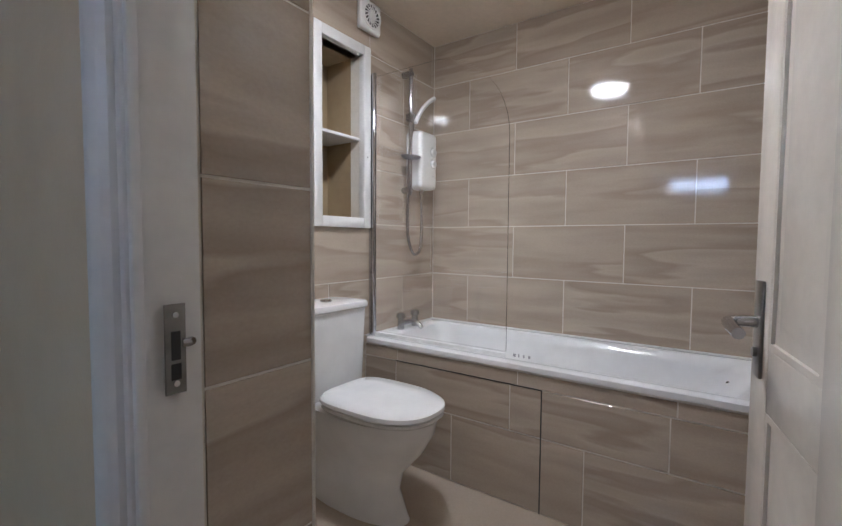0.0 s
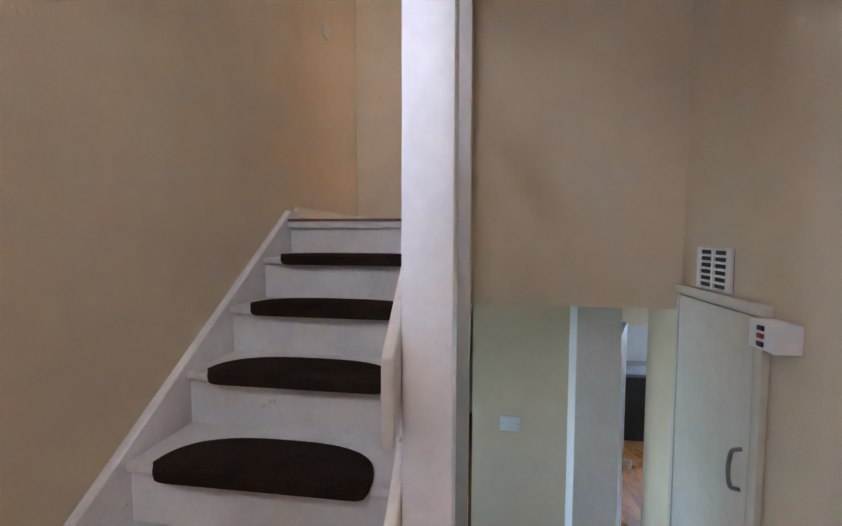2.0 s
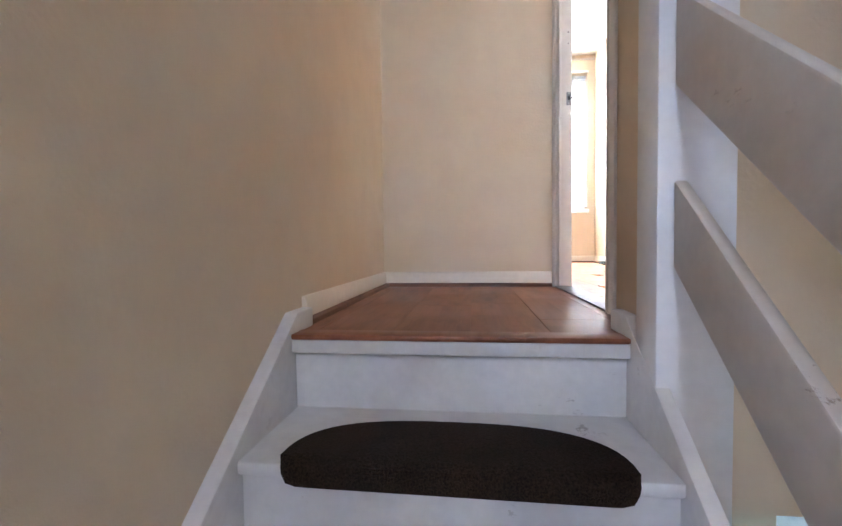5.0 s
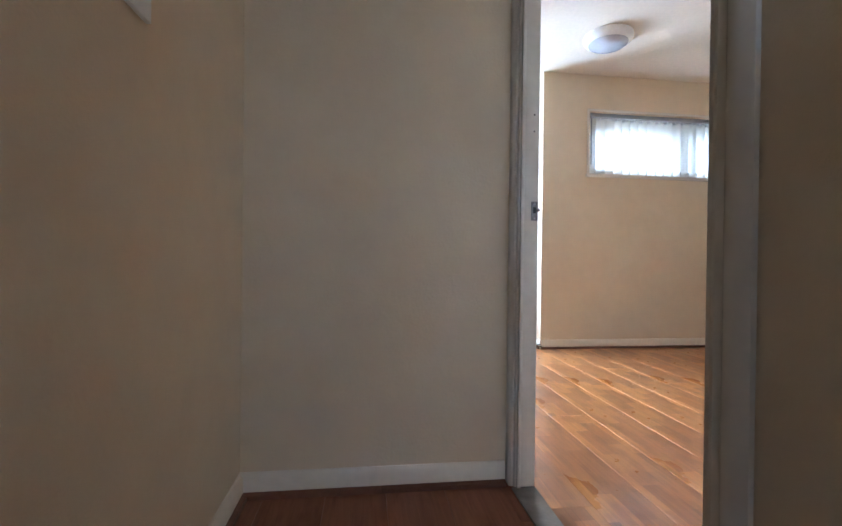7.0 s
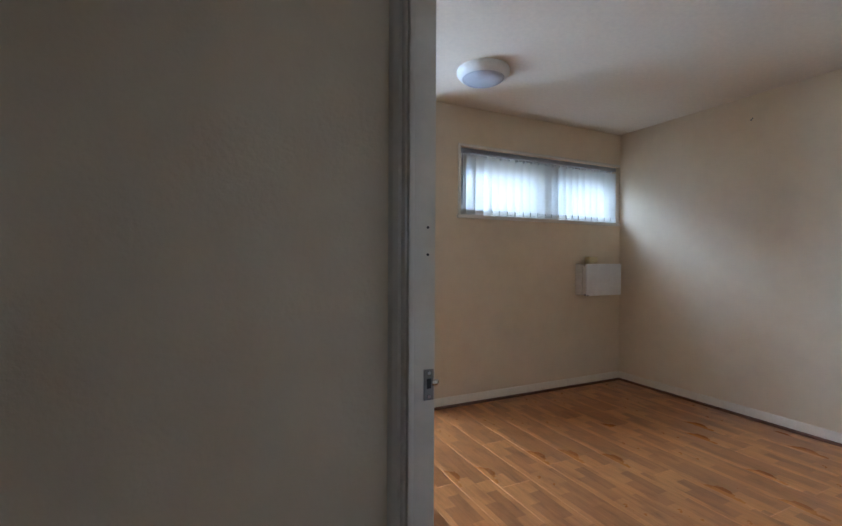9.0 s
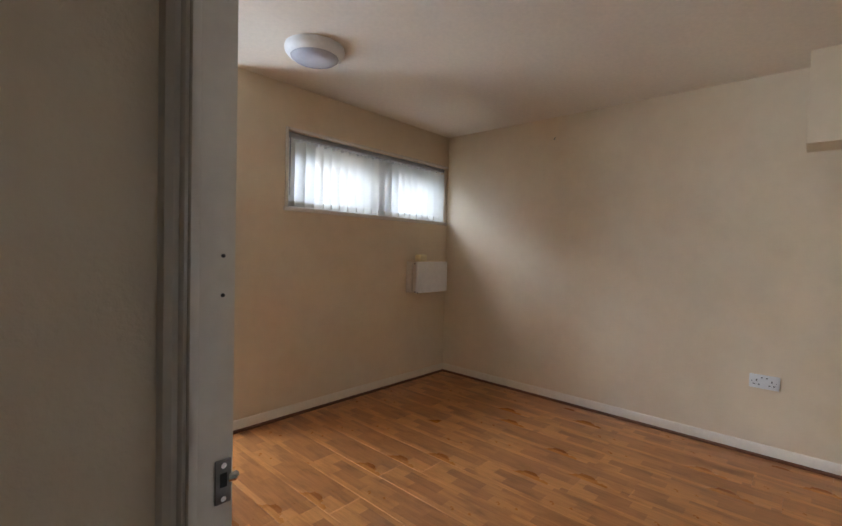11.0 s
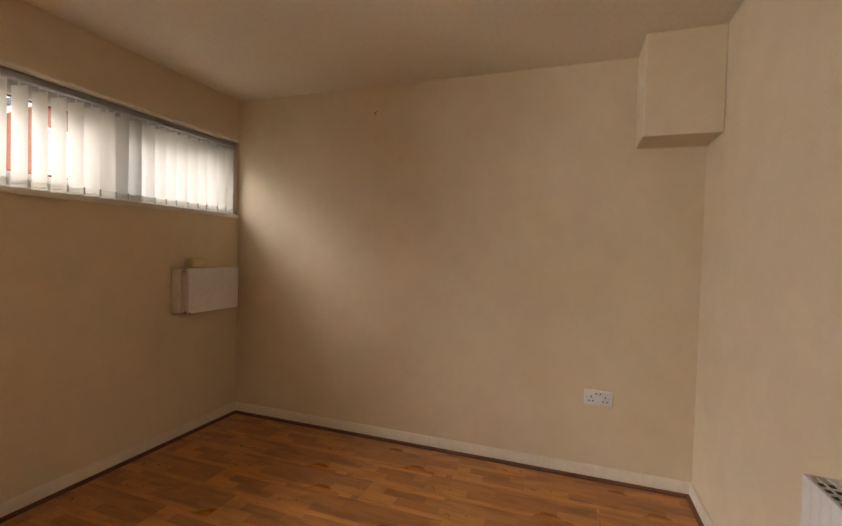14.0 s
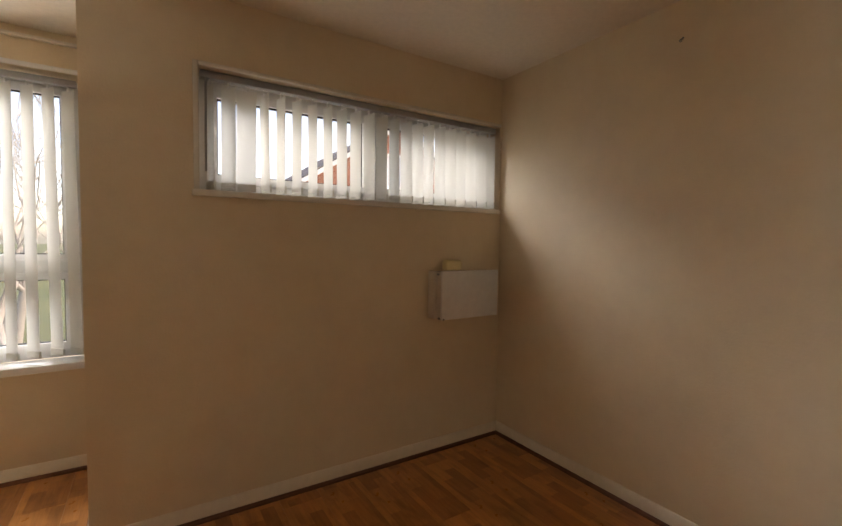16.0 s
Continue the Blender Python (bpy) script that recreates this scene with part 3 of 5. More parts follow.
# ---------------- skirting and door linings ----------------
def skirting(name, runs, z, label, h=0.078, t=0.014):
    ob = thing(name, label, "skirting board", (0, 0, z), kind="structure")
    for axis, c, a, b, side in runs:
        if axis == 'x':
            prof = [(c, z), (c + side * t, z), (c + side * t, z + h - 0.012), (c + side * t * 0.4, z + h), (c, z + h)]
            part("board", extrude_outline(prof, 'Y', a, b), SKIRT, ob)
            bead = [(c + side * t, z), (c + side * (t + 0.016), z), (c + side * (t + 0.014), z + 0.012), (c + side * t, z + 0.018)]
            part("beading", extrude_outline(bead, 'Y', a, b), DARKWOOD, ob, "dark wood floor beading")
        else:
            prof = [(c, z), (c + side * t, z), (c + side * t, z + h - 0.012), (c + side * t * 0.4, z + h), (c, z + h)]
            part("board", extrude_outline(prof, 'X', a, b), SKIRT, ob)
            bead = [(c + side * t, z), (c + side * (t + 0.016), z), (c + side * (t + 0.014), z + 0.012), (c + side * t, z + 0.018)]
            part("beading", extrude_outline(bead, 'X', a, b), DARKWOOD, ob, "dark wood floor beading")
    return ob


skirting("skirting_bedroom", [('x', 0.05, YS, YW, -1), ('y', YW, -2.17, 0.035, -1), ('y', YS, -2.35, 0.035, 1), ('x', -2.17, YW - 0.014, YN, -1), ('y', YN, XL, -2.145, -1), ('x', XL, 2.34, YN, 1)], UP, "cream skirting with dark beading round the bedroom")
skirting("skirting_landing", [('y', 2.24, XL, -3.19, -1), ('x', XL, 1.14, 2.225, 1)], UP, "white skirting with dark beading on the landing", 0.075)


def lining(name, x0, x1, y0, y1, z0, h, t, mat_, label, arch_faces):
    """Door lining in a wall between x0 and x1, with moulded architraves on the given faces."""
    ob = thing(name, label, "door frame", ((x0 + x1) / 2, (y0 + y1) / 2, z0), kind="structure")
    part("jamb", box(x0, x1, y0 - t, y0, z0, z0 + h, 0.003), mat_, ob)
    part("jamb", box(x0, x1, y1, y1 + t, z0, z0 + h, 0.003), mat_, ob)
    part("head", box(x0, x1, y0 - t, y1 + t, z0 + h, z0 + h + t, 0.003), mat_, ob)
    xs = x0 + 0.012
    part("stop", box(xs - 0.008, xs + 0.004, y1 - 0.012, y1 - 0.0005, z0, z0 + h, 0.002), mat_, ob)
    part("stop", box(xs - 0.008, xs + 0.004, y0 + 0.0005, y0 + 0.012, z0, z0 + h, 0.002), mat_, ob)
    for face, out in arch_faces:
        for a, s in ((y0 - t * 0.6, -1), (y1 + t * 0.6, 1)):
            w = 0.058
            prof = [(face, a), (face + out * 0.008, a), (face + out * 0.016, a + s * 0.008), (face + out * 0.012, a + s * 0.018), (face + out * 0.018, a + s * 0.028), (face + out * 0.018, a + s * (w - 0.012)), (face + out * 0.008, a + s * w), (face, a + s * w)]
            part("architrave", extrude_outline(prof, 'Z', z0, z0 + h + w), mat_, ob)
        part("architrave", box(min(face, face + out * 0.016), max(face, face + out * 0.016), y0 - t * 0.6, y1 + t * 0.6, z0 + h + t * 0.6, z0 + h + w, 0.003), mat_, ob)
    return ob


bed_frame = lining("frame_bedroom_door", -3.168, -3.1, DOOR_Y0, DOOR_Y1 - 0.03, UP, 2.02, 0.028, CREAM, "cream painted bedroom door lining with moulded architrave", [(-3.167, -1)])
lining("frame_bathroom_door", XR - 0.005, XI + 0.005, BD0 + 0.02, BD1 - 0.02, MID, 1.98, 0.02, GLOSS, "white gloss bathroom door lining with moulded architrave", [(XR - 0.005, -1)])


for hz in (2.518, 2.572):
    part("screw_hole", cyl((-3.118, DOOR_Y1 - 0.0315, hz), (-3.118, DOOR_Y1 - 0.029, hz), 0.0028, n=8), BLACK, bed_frame, "small dark screw hole")


def strike(name, x, y, z, h, w, label, facing):
    ob = thing(name, label, "strike plate", (x, y, z))
    part("plate", box(x - w / 2, x + w / 2, y - 0.003, y, z - h / 2, z + h / 2, 0.0012), STEEL, ob)
    part("slot", box(x - w * 0.22, x + w * 0.22, y - 0.0036, y - 0.002, z - h * 0.12, z + h * 0.2), BLACK, ob, "dark latch hole")
    if h > 0.1:
        part("slot", box(x - w * 0.24, x + w * 0.24, y - 0.0036, y - 0.002, z - h * 0.34, z - h * 0.16), BLACK, ob, "dark bolt hole")
    for s in (-1, 1):
        part("screw", cyl((x, y - 0.0045, z + s * h * 0.38), (x, y - 0.002, z + s * h * 0.38), 0.004, n=10), CHROME, ob)
    part("lip", tube([(x + w * 0.3, y - 0.004, z + h * 0.06), (x + w * 0.6, y - 0.006, z + h * 0.06), (x + w * 0.8, y - 0.001, z + h * 0.06)], 0.006, 8), CHROME, ob, "curved chrome lip")
    return ob


strike("strike_plate", -3.115, DOOR_Y1 - 0.03, 2.258, 0.062, 0.022, "worn steel strike plate in the bedroom door jamb", 1)
strike("strike_plate", XI - 0.036, BD1 - 0.032, 0.923, 0.115, 0.026, "worn steel strike plate in the bathroom door jamb", 1)


# ---------------- doors ----------------
def panel_door(name, label, width, height, mat_, m, handle_z, six=True):
    """A moulded panel door, hinge edge at x=0, running along +x, faces at y = +-0.018."""
    d = thing(name, label, "door", (0, 0, 0))
    t = 0.018
    stile, mid = 0.1, 0.09
    rows = [(0.2, 0.62), (0.74, 1.42), (1.54, height - 0.12)] if six else [(0.2, 0.84), (0.95, height - 0.12)]
    cols = [(stile, width / 2 - mid / 2), (width / 2 + mid / 2, width - stile)]
    part("slab", box(0, width, -t + 0.007, t - 0.007, 0, height), mat_, d)
    xs = [(0, stile), (width / 2 - mid / 2, width / 2 + mid / 2), (width - stile, width)]
    for a, b in xs:
        part("stile", box(a, b, -t, t, 0, height, 0.003), mat_, d)
    zs = [0] + [v for r in rows for v in r] + [height]
    for a, b in zip(zs[0::2], zs[1::2]):
        for c, e in cols:
            part("rail", box(c - 0.0015, e + 0.0015, -t + 0.0006, t - 0.0006, a, b, 0.003), mat_, d)
    for c, e in cols:
        for a, b in rows:
            bm = bmesh.new()
            for s in (-1, 1):
                y_in, y_out = s * (t - 0.0069), s * (t - 0.002)
                q = [(c, a), (e, a), (e, b), (c, b)]
                i1 = 0.03
                i2 = 0.05
                r0 = [bm.verts.new((x, y_in, z)) for x, z in q]
                r1 = [bm.verts.new((x + (i1 if x == c else -i1), y_in, z + (i1 if z == a else -i1))) for x, z in q]
                r2 = [bm.verts.new((x + (i2 if x == c else -i2), y_out, z + (i2 if z == a else -i2))) for x, z in q]
                for u, v in ((r0, r1), (r1, r2)):
                    for k in range(4):
                        bm.faces.new((u[k], u[(k + 1) % 4], v[(k + 1) % 4], v[k]))
                bm.faces.new(r2)
            bmesh.ops.recalc_face_normals(bm, faces=bm.faces[:])
            part("panel", bm, mat_, d)
            # beads round the panel on both faces
            for s in (-1, 1):
                bm = bmesh.new()
                y0, y1 = sorted((s * (t - 0.0075), s * (t - 0.001)))
                ring = []
                for y_, o in ((y0, 0.0), (y1, 0.0), (y1, 0.012), (y0, 0.012)):
                    ring.append([bm.verts.new((x_, y_, z_)) for x_, z_ in ((c + o, a + o), (e - o, a + o), (e - o, b - o), (c + o, b - o))])
                for u, v in zip(ring, ring[1:] + ring[:1]):
                    for k in range(4):
                        bm.faces.new((u[k], u[(k + 1) % 4], v[(k + 1) % 4], v[k]))
                bmesh.ops.recalc_face_normals(bm, faces=bm.faces[:])
                part("bead", bm, mat_, d)
    for s in (-1, 1):
        y = s * t
        pl = part("handle_plate", box(width - 0.075, width - 0.035, min(y, y + s * 0.006), max(y, y + s * 0.006), handle_z - 0.1, handle_z + 0.075, 0.002), STEEL, d, "worn chrome handle plate")
        part("lever", tube(arc((width - 0.055, y, handle_z), (width - 0.055, y + s * 0.055, handle_z), (width - 0.085, y + s * 0.055, handle_z), 8) + [Vector((width - 0.12, y + s * 0.055, handle_z - 0.004)), Vector((width - 0.15, y + s * 0.052, handle_z - 0.008))], 0.0105, 10), CHROME, pl, "chrome lever")
        part("keyhole", cyl((width - 0.055, y, handle_z - 0.055), (width - 0.055, y + s * 0.012, handle_z - 0.055), 0.009, n=12), STEEL, pl)
    for z in (0.22, height - 0.22):
        part("hinge", cyl((0.0, t + 0.003, z - 0.04), (0.0, t + 0.003, z + 0.04), 0.006, n=10), STEEL, d)
    d.matrix_basis = m
    return d


panel_door("door_bathroom", "white panelled bathroom door standing open, chrome lever handle", 0.735, 1.965, CREAM, pose(XI + 0.015, BD0 + 0.012, MID + 0.01, 0, 0, 9.5), 0.99, False)
panel_door("door_bedroom", "cream panelled bedroom door standing open, worn chrome lever handle", 0.70, 2.0, CREAM, pose(-3.085, DOOR_Y0 + 0.037, UP + 0.012, 0, 0, -4.2), 0.955)


# ---------------- windows ----------------
def upvc_window(name, label, x0, x1, y, z0, z1, mullions, transoms=()):
    """A white plastic window in the plane y, frame 0.06 deep."""
    w = thing(name, label, "window", ((x0 + x1) / 2, y, z0), kind="structure")
    f = 0.05
    part("frame", box(x0, x0 + f, y, y + 0.06, z0, z1, 0.004), PLASTIC, w)
    part("frame", box(x1 - f, x1, y, y + 0.06, z0, z1, 0.004), PLASTIC, w)
    part("frame", box(x0 + f, x1 - f, y + 0.001, y + 0.059, z0, z0 + f, 0.004), PLASTIC, w)
    part("frame", box(x0 + f, x1 - f, y + 0.001, y + 0.059, z1 - f, z1, 0.004), PLASTIC, w)
    xs = [x0 + f] + [v for m in mullions for v in (m - 0.032, m + 0.032)] + [x1 - f]
    for m in mullions:
        part("mullion", box(m - 0.032, m + 0.032, y + 0.002, y + 0.058, z0 + f, z1 - f, 0.004), PLASTIC, w)
    for a, b in zip(xs[0::2], xs[1::2]):
        zs = [z0 + f] + [v for t in transoms for v in (t - 0.032, t + 0.032)] + [z1 - f]
        for t in transoms:
            part("transom", box(a, b, y + 0.003, y + 0.057, t - 0.032, t + 0.032, 0.004), PLASTIC, w)
        for c, d in zip(zs[0::2], zs[1::2]):
            s = 0.038
            sash = part("sash", boxes((a, a + s, y - 0.012, y + 0.04, c, d), (b - s, b, y - 0.012, y + 0.04, c, d), (a + s, b - s, y - 0.012, y + 0.04, c, c + s), (a + s, b - s, y - 0.012, y + 0.04, d - s, d)), PLASTIC, w, soft=False)
            part("gasket", boxes((a + s, a + s + 0.006, y + 0.01, y + 0.03, c + s, d - s), (b - s - 0.006, b - s, y + 0.01, y + 0.03, c + s, d - s), (a + s + 0.006, b - s - 0.006, y + 0.01, y + 0.03, c + s, c + s + 0.006), (a + s + 0.006, b - s - 0.006, y + 0.01, y + 0.03, d - s - 0.006, d - s)), BLACK, sash, "black rubber gasket", soft=False)
            pane = part("pane", box(a + s + 0.002, b - s - 0.002, y + 0.014, y + 0.02, c + s + 0.002, d - s - 0.002), GLASS, w, "clear window pane", soft=False)
            pane.visible_shadow = False
            part("window_handle", box(b - s * 0.5 - 0.01, b - s * 0.5 + 0.01, y - 0.035, y - 0.012, (c + d) / 2 - 0.06, (c + d) / 2 + 0.06, 0.004), PLASTIC, w)
    return w


win1 = upvc_window("window_strip", "white plastic strip window set high in the wall", WX0 + 0.002, WX1 - 0.002, YW + 0.13, WZ0 + 0.012, WZ1 - 0.002, (-0.83,))
win2 = upvc_window("window_tall", "tall white plastic window in the recess", -3.948, -2.257, YN + 0.13, 1.965, 3.518, (-3.37, -2.82), (2.48,))
upvc_window("window_landing", "small white plastic window lighting the bathroom landing", -0.388, 0.388, 0, 0, 0.296, ()).matrix_basis = pose(XL - 0.03, -0.89, 1.642, 0, 0, 90)
# made-up window high in the south wall, holds the stair fill lamp
upvc_window("added_window_stairs", "unseen white plastic window added high behind the bathroom landing", -0.398, 0.398, 0, 0, 0.996, ()).matrix_basis = pose(-3.6, -2.45, 2.502, 0, 0, 180)
# made-up window, never in view, opening for the hall fill lamp
upvc_window("added_window_hall", "unseen white plastic window added to light the lower hall", -0.45, 0.45, 0, 0, 1.1, ()).matrix_basis = pose(XL - 0.03, 1.55, -0.55, 0, 0, 90)


def trim_boxes(name, label, dims, mat_):
    ob = thing(name, label, "window trim", dims[0][0::2], kind="structure")
    for d in dims:
        part("board", box(*d, 0.003), mat_, ob)
    return ob


trim_boxes("sill_strip_window", "thin white sill and casing of the strip window", [(WX0 - 0.03, WX1, YW - 0.022, YW + 0.13, WZ0 - 0.016, WZ0 + 0.012), (WX0 - 0.022, WX0, YW - 0.012, YW - 0.0005, WZ0 + 0.012, WZ1 + 0.02), (WX0, WX1, YW - 0.014, YW - 0.0005, WZ1, WZ1 + 0.02)], CREAM)
trim_boxes("sill_tall_window", "white sill and casing of the tall window", [(-3.97, -2.24, YN - 0.035, YN + 0.13, 1.925, 1.964), (-3.95, -2.245, YN - 0.012, YN - 0.0005, 3.52, 3.545)], GLOSS)


def slat_mesh(w, h, seed):
    """One hanging fabric slat with a slight curl and its weight pocket."""
    rnd = random.Random(seed)
    bm = bmesh.new()
    nx, nz = 4, 6
    curl = rnd.uniform(0.004, 0.009)
    grid = []
    for j in range(nz + 1):
        z = -h * j / nz
        row = []
        for i in range(nx + 1):
            u = i / nx - 0.5
            row.append((u * w, curl * (1 - 4 * u * u) + rnd.uniform(-0.0006, 0.0006), z))
        grid.append(row)
    vs = [[bm.verts.new(co) for co in row] for row in grid]
    for a, b in zip(vs, vs[1:]):
        for i in range(nx):
            bm.faces.new((a[i], a[i + 1], b[i + 1], b[i]))
    return bm


def vertical_blind(name, label, x0, x1, y, z_top, h, n, turn, seed, extra=()):
    b = thing(name, label, "blind", ((x0 + x1) / 2, y, z_top))
    part("head_rail", box(x0, x1, y - 0.022, y + 0.022, z_top, z_top + 0.034, 0.004), GREYPL, b, "grey aluminium head rail")
    meshes = []
    for k in range(3):
        me = mesh_of(slat_mesh(0.089, h, seed + k), "slat", BLIND)
        smooth(me)
        meshes.append(me)
    pocket = mesh_of(box(-0.046, 0.046, -0.003, 0.009, -h - 0.002, -h + 0.036, 0.002), "weight_pocket", BLIND)
    hook = mesh_of(box(-0.006, 0.006, -0.002, 0.002, -0.004, 0.02, 0.001), "hanger", PLASTIC)
    rnd = random.Random(seed)
    for i in range(n):
        x = x0 + 0.04 + (x1 - x0 - 0.08) * i / (n - 1)
        s = new("slat", meshes[i % 3])
        s.parent = b
        a = turn(i / (n - 1)) + rnd.uniform(-4, 4)
        s.matrix_basis = pose(x - (x0 + x1) / 2, 0, -0.02, rnd.uniform(-0.6, 0.6), rnd.uniform(-0.8, 0.8), a)
        for me, nm in ((pocket, "weight_pocket"), (hook, "hanger")):
            o = new(nm, me)
            o.parent = s
    # bead chain along the feet
    pts = []
    for i in range(n * 4):
        u = i / (n * 4 - 1)
        x = x0 + 0.04 + (x1 - x0 - 0.08) * u
        pts.append((x, y - 0.03, z_top - 0.02 - h + 0.012 - 0.008 * abs(math.sin(math.pi * u * (n - 1)))))
    part("bead_chain", tube(pts, 0.0016, 5), PLASTIC, b)
    part("wand", tube([(x0 + 0.022, y - 0.026, z_top), (x0 + 0.02, y - 0.028, z_top - 0.25), (x0 + 0.02, y - 0.028, z_top - 0.42)], 0.005, 8), GREYPL, b)
    return b


vertical_blind("vertical_blind", "off-white vertical fabric blind in the strip window, half open", WX0 + 0.01, WX1 - 0.01, YW + 0.05, WZ1 - 0.036, 0.475, 22, lambda u: -58 if 0.04 < u < 0.06 else (-12 if 0.06 < u < 0.12 else -77 + 6 * u * u), 5)
vertical_blind("vertical_blind", "off-white vertical fabric blind in the tall recess window", -3.94, -2.265, YN + 0.05, 3.465, 1.45, 20, lambda u: -47, 9)

# ---------------- bathroom shell ----------------
NX0, NX1, NZ0, NZ1 = -0.985, -0.69, 1.176, 2.022     # niche opening in the tap wall
TAPY = 0.413
SY = -0.562      # face of the tiled stub
SXE = -1.875     # outer corner of the tiled stub
wall("wall_bath_back", wall_x(0.0025, 0.13, -1.6, 0.85, LOW, 2.36), GROUT, "tiled wall behind the bath")
wall("wall_bath_taps", wall_y(TAPY + 0.0025, TAPY + 0.08, SXE - 0.01, 0.01, MID, 2.36, [(NX0, NX1, NZ0, NZ1)]), GROUT, "tiled wall at the tap end of the bath")
wall("wall_bath_end", wall_y(-1.55, -1.41, XI, 0.01, MID, 2.36), GROUT, "tiled wall at the foot of the bath")
wall("wall_bath_stub", boxes((XI + 0.005, SXE - 0.0025, SY + 0.0025, 0.85, MID, 2.36)), GROUT, "tiled boxed wall beside the bathroom door")
wall("wall_behind_niche", wall_y(0.75, 0.85, SXE, 0.01, MID, 2.36), GROUT, "plain wall behind the niche")


def rect_minus(r, hole):
    """The parts of rectangle (a0, a1, z0, z1) outside a hole."""
    a0, a1, z0, z1 = r
    if hole is None or a1 <= hole[0] or a0 >= hole[1] or z1 <= hole[2] or z0 >= hole[3]:
        return [r]
    out = []
    if a0 < hole[0]:
        out.append((a0, hole[0], z0, z1))
    if a1 > hole[1]:
        out.append((hole[1], a1, z0, z1))
    c0, c1 = max(a0, hole[0]), min(a1, hole[1])
    if z0 < hole[2]:
        out.append((c0, c1, z0, hole[2]))
    if z1 > hole[3]:
        out.append((c0, c1, hole[3], z1))
    return out


def tile_face(parent, axis, plane, out, a0, a1, rows, hole=None):
    """Tiles on one wall face. rows: (z0, z1, joints along the wall)."""
    j, t = 0.0025, 0.0025
    for z0, z1, joints in rows:
        cuts = [a0] + sorted(v for v in joints if a0 + 0.01 < v < a1 - 0.01) + [a1]
        for u, v in zip(cuts, cuts[1:]):
            for r in rect_minus((u, v, z0, z1), hole):
                w, h = (r[1] - r[0]) / 2 - j, (r[3] - r[2]) / 2 - j
                if w < 0.006 or h < 0.006:
                    continue
                bm = bmesh.new()
                if axis == 'x':
                    box_into(bm, -t / 2, t / 2, -w, w, -h, h)
                else:
                    box_into(bm, -w, w, -t / 2, t / 2, -h, h)
                side = 0 if axis == 'x' else 1
                edges = [e for e in bm.edges if all(p.co[side] * out > 0 for p in e.verts)]
                bmesh.ops.bevel(bm, geom=edges, offset=0.0006, segments=1, affect='EDGES')
                ob = new("tile", mesh_of(bm, "tile", TILE))
                ob.parent = parent
                c = plane + out * t / 2
                mid = (r[0] + r[1]) / 2
                ob.location = (c, mid, (r[2] + r[3]) / 2) if axis == 'x' else (mid, c, (r[2] + r[3]) / 2)


ROWZ = [0.55, 0.85, 1.15, 1.45, 1.75, 2.05, 2.315]
FULL = [MID, 0.25, 0.55, 0.85, 1.15, 1.45, 1.75, 2.05, 2.315]


def rows_of(zs, first_b, ja, jb):
    return [(z0, z1, (jb if (i % 2 == 0) == first_b else ja)) for i, (z0, z1) in enumerate(zip(zs, zs[1:]))]


JB = [0.6 * k - 0.15 for k in range(-4, 3)]
JA = [0.15 + 0.6 * k for k in range(-5, 3)]
WALLS = {o.name: o for o in scene.objects}
tile_face(WALLS["wall_bath_back"], 'x', 0.0025, -1, -1.41, TAPY, rows_of(ROWZ, False, JA, JB))
tile_face(WALLS["wall_bath_taps"], 'y', TAPY + 0.0025, -1, SXE - 0.002, 0.0, rows_of(FULL, True, [v - 0.176 for v in JA], [v - 0.176 for v in JB]), (NX0, NX1, NZ0, NZ1))
tile_face(WALLS["wall_bath_stub"], 'y', SY + 0.0025, -1, XI + 0.015, SXE, rows_of(FULL, True, [-2.6], [-2.7]))
tile_face(WALLS["wall_bath_stub"], 'x', SXE - 0.0025, 1, SY + 0.002, TAPY, rows_of(FULL, True, [-0.3], [0.0]))
tile_face(WALLS["wall_bath_end"], 'y', -1.41, 1, XI + 0.02, 0.0, rows_of(FULL, True, JA, JB))
whole("tile_trim", box(SXE - 0.004, SXE + 0.003, SY - 0.003, SY + 0.004, MID, 2.315, 0.002), GROUT, "thin stone-coloured trim on the tiled outer corner", "trim", "structure")


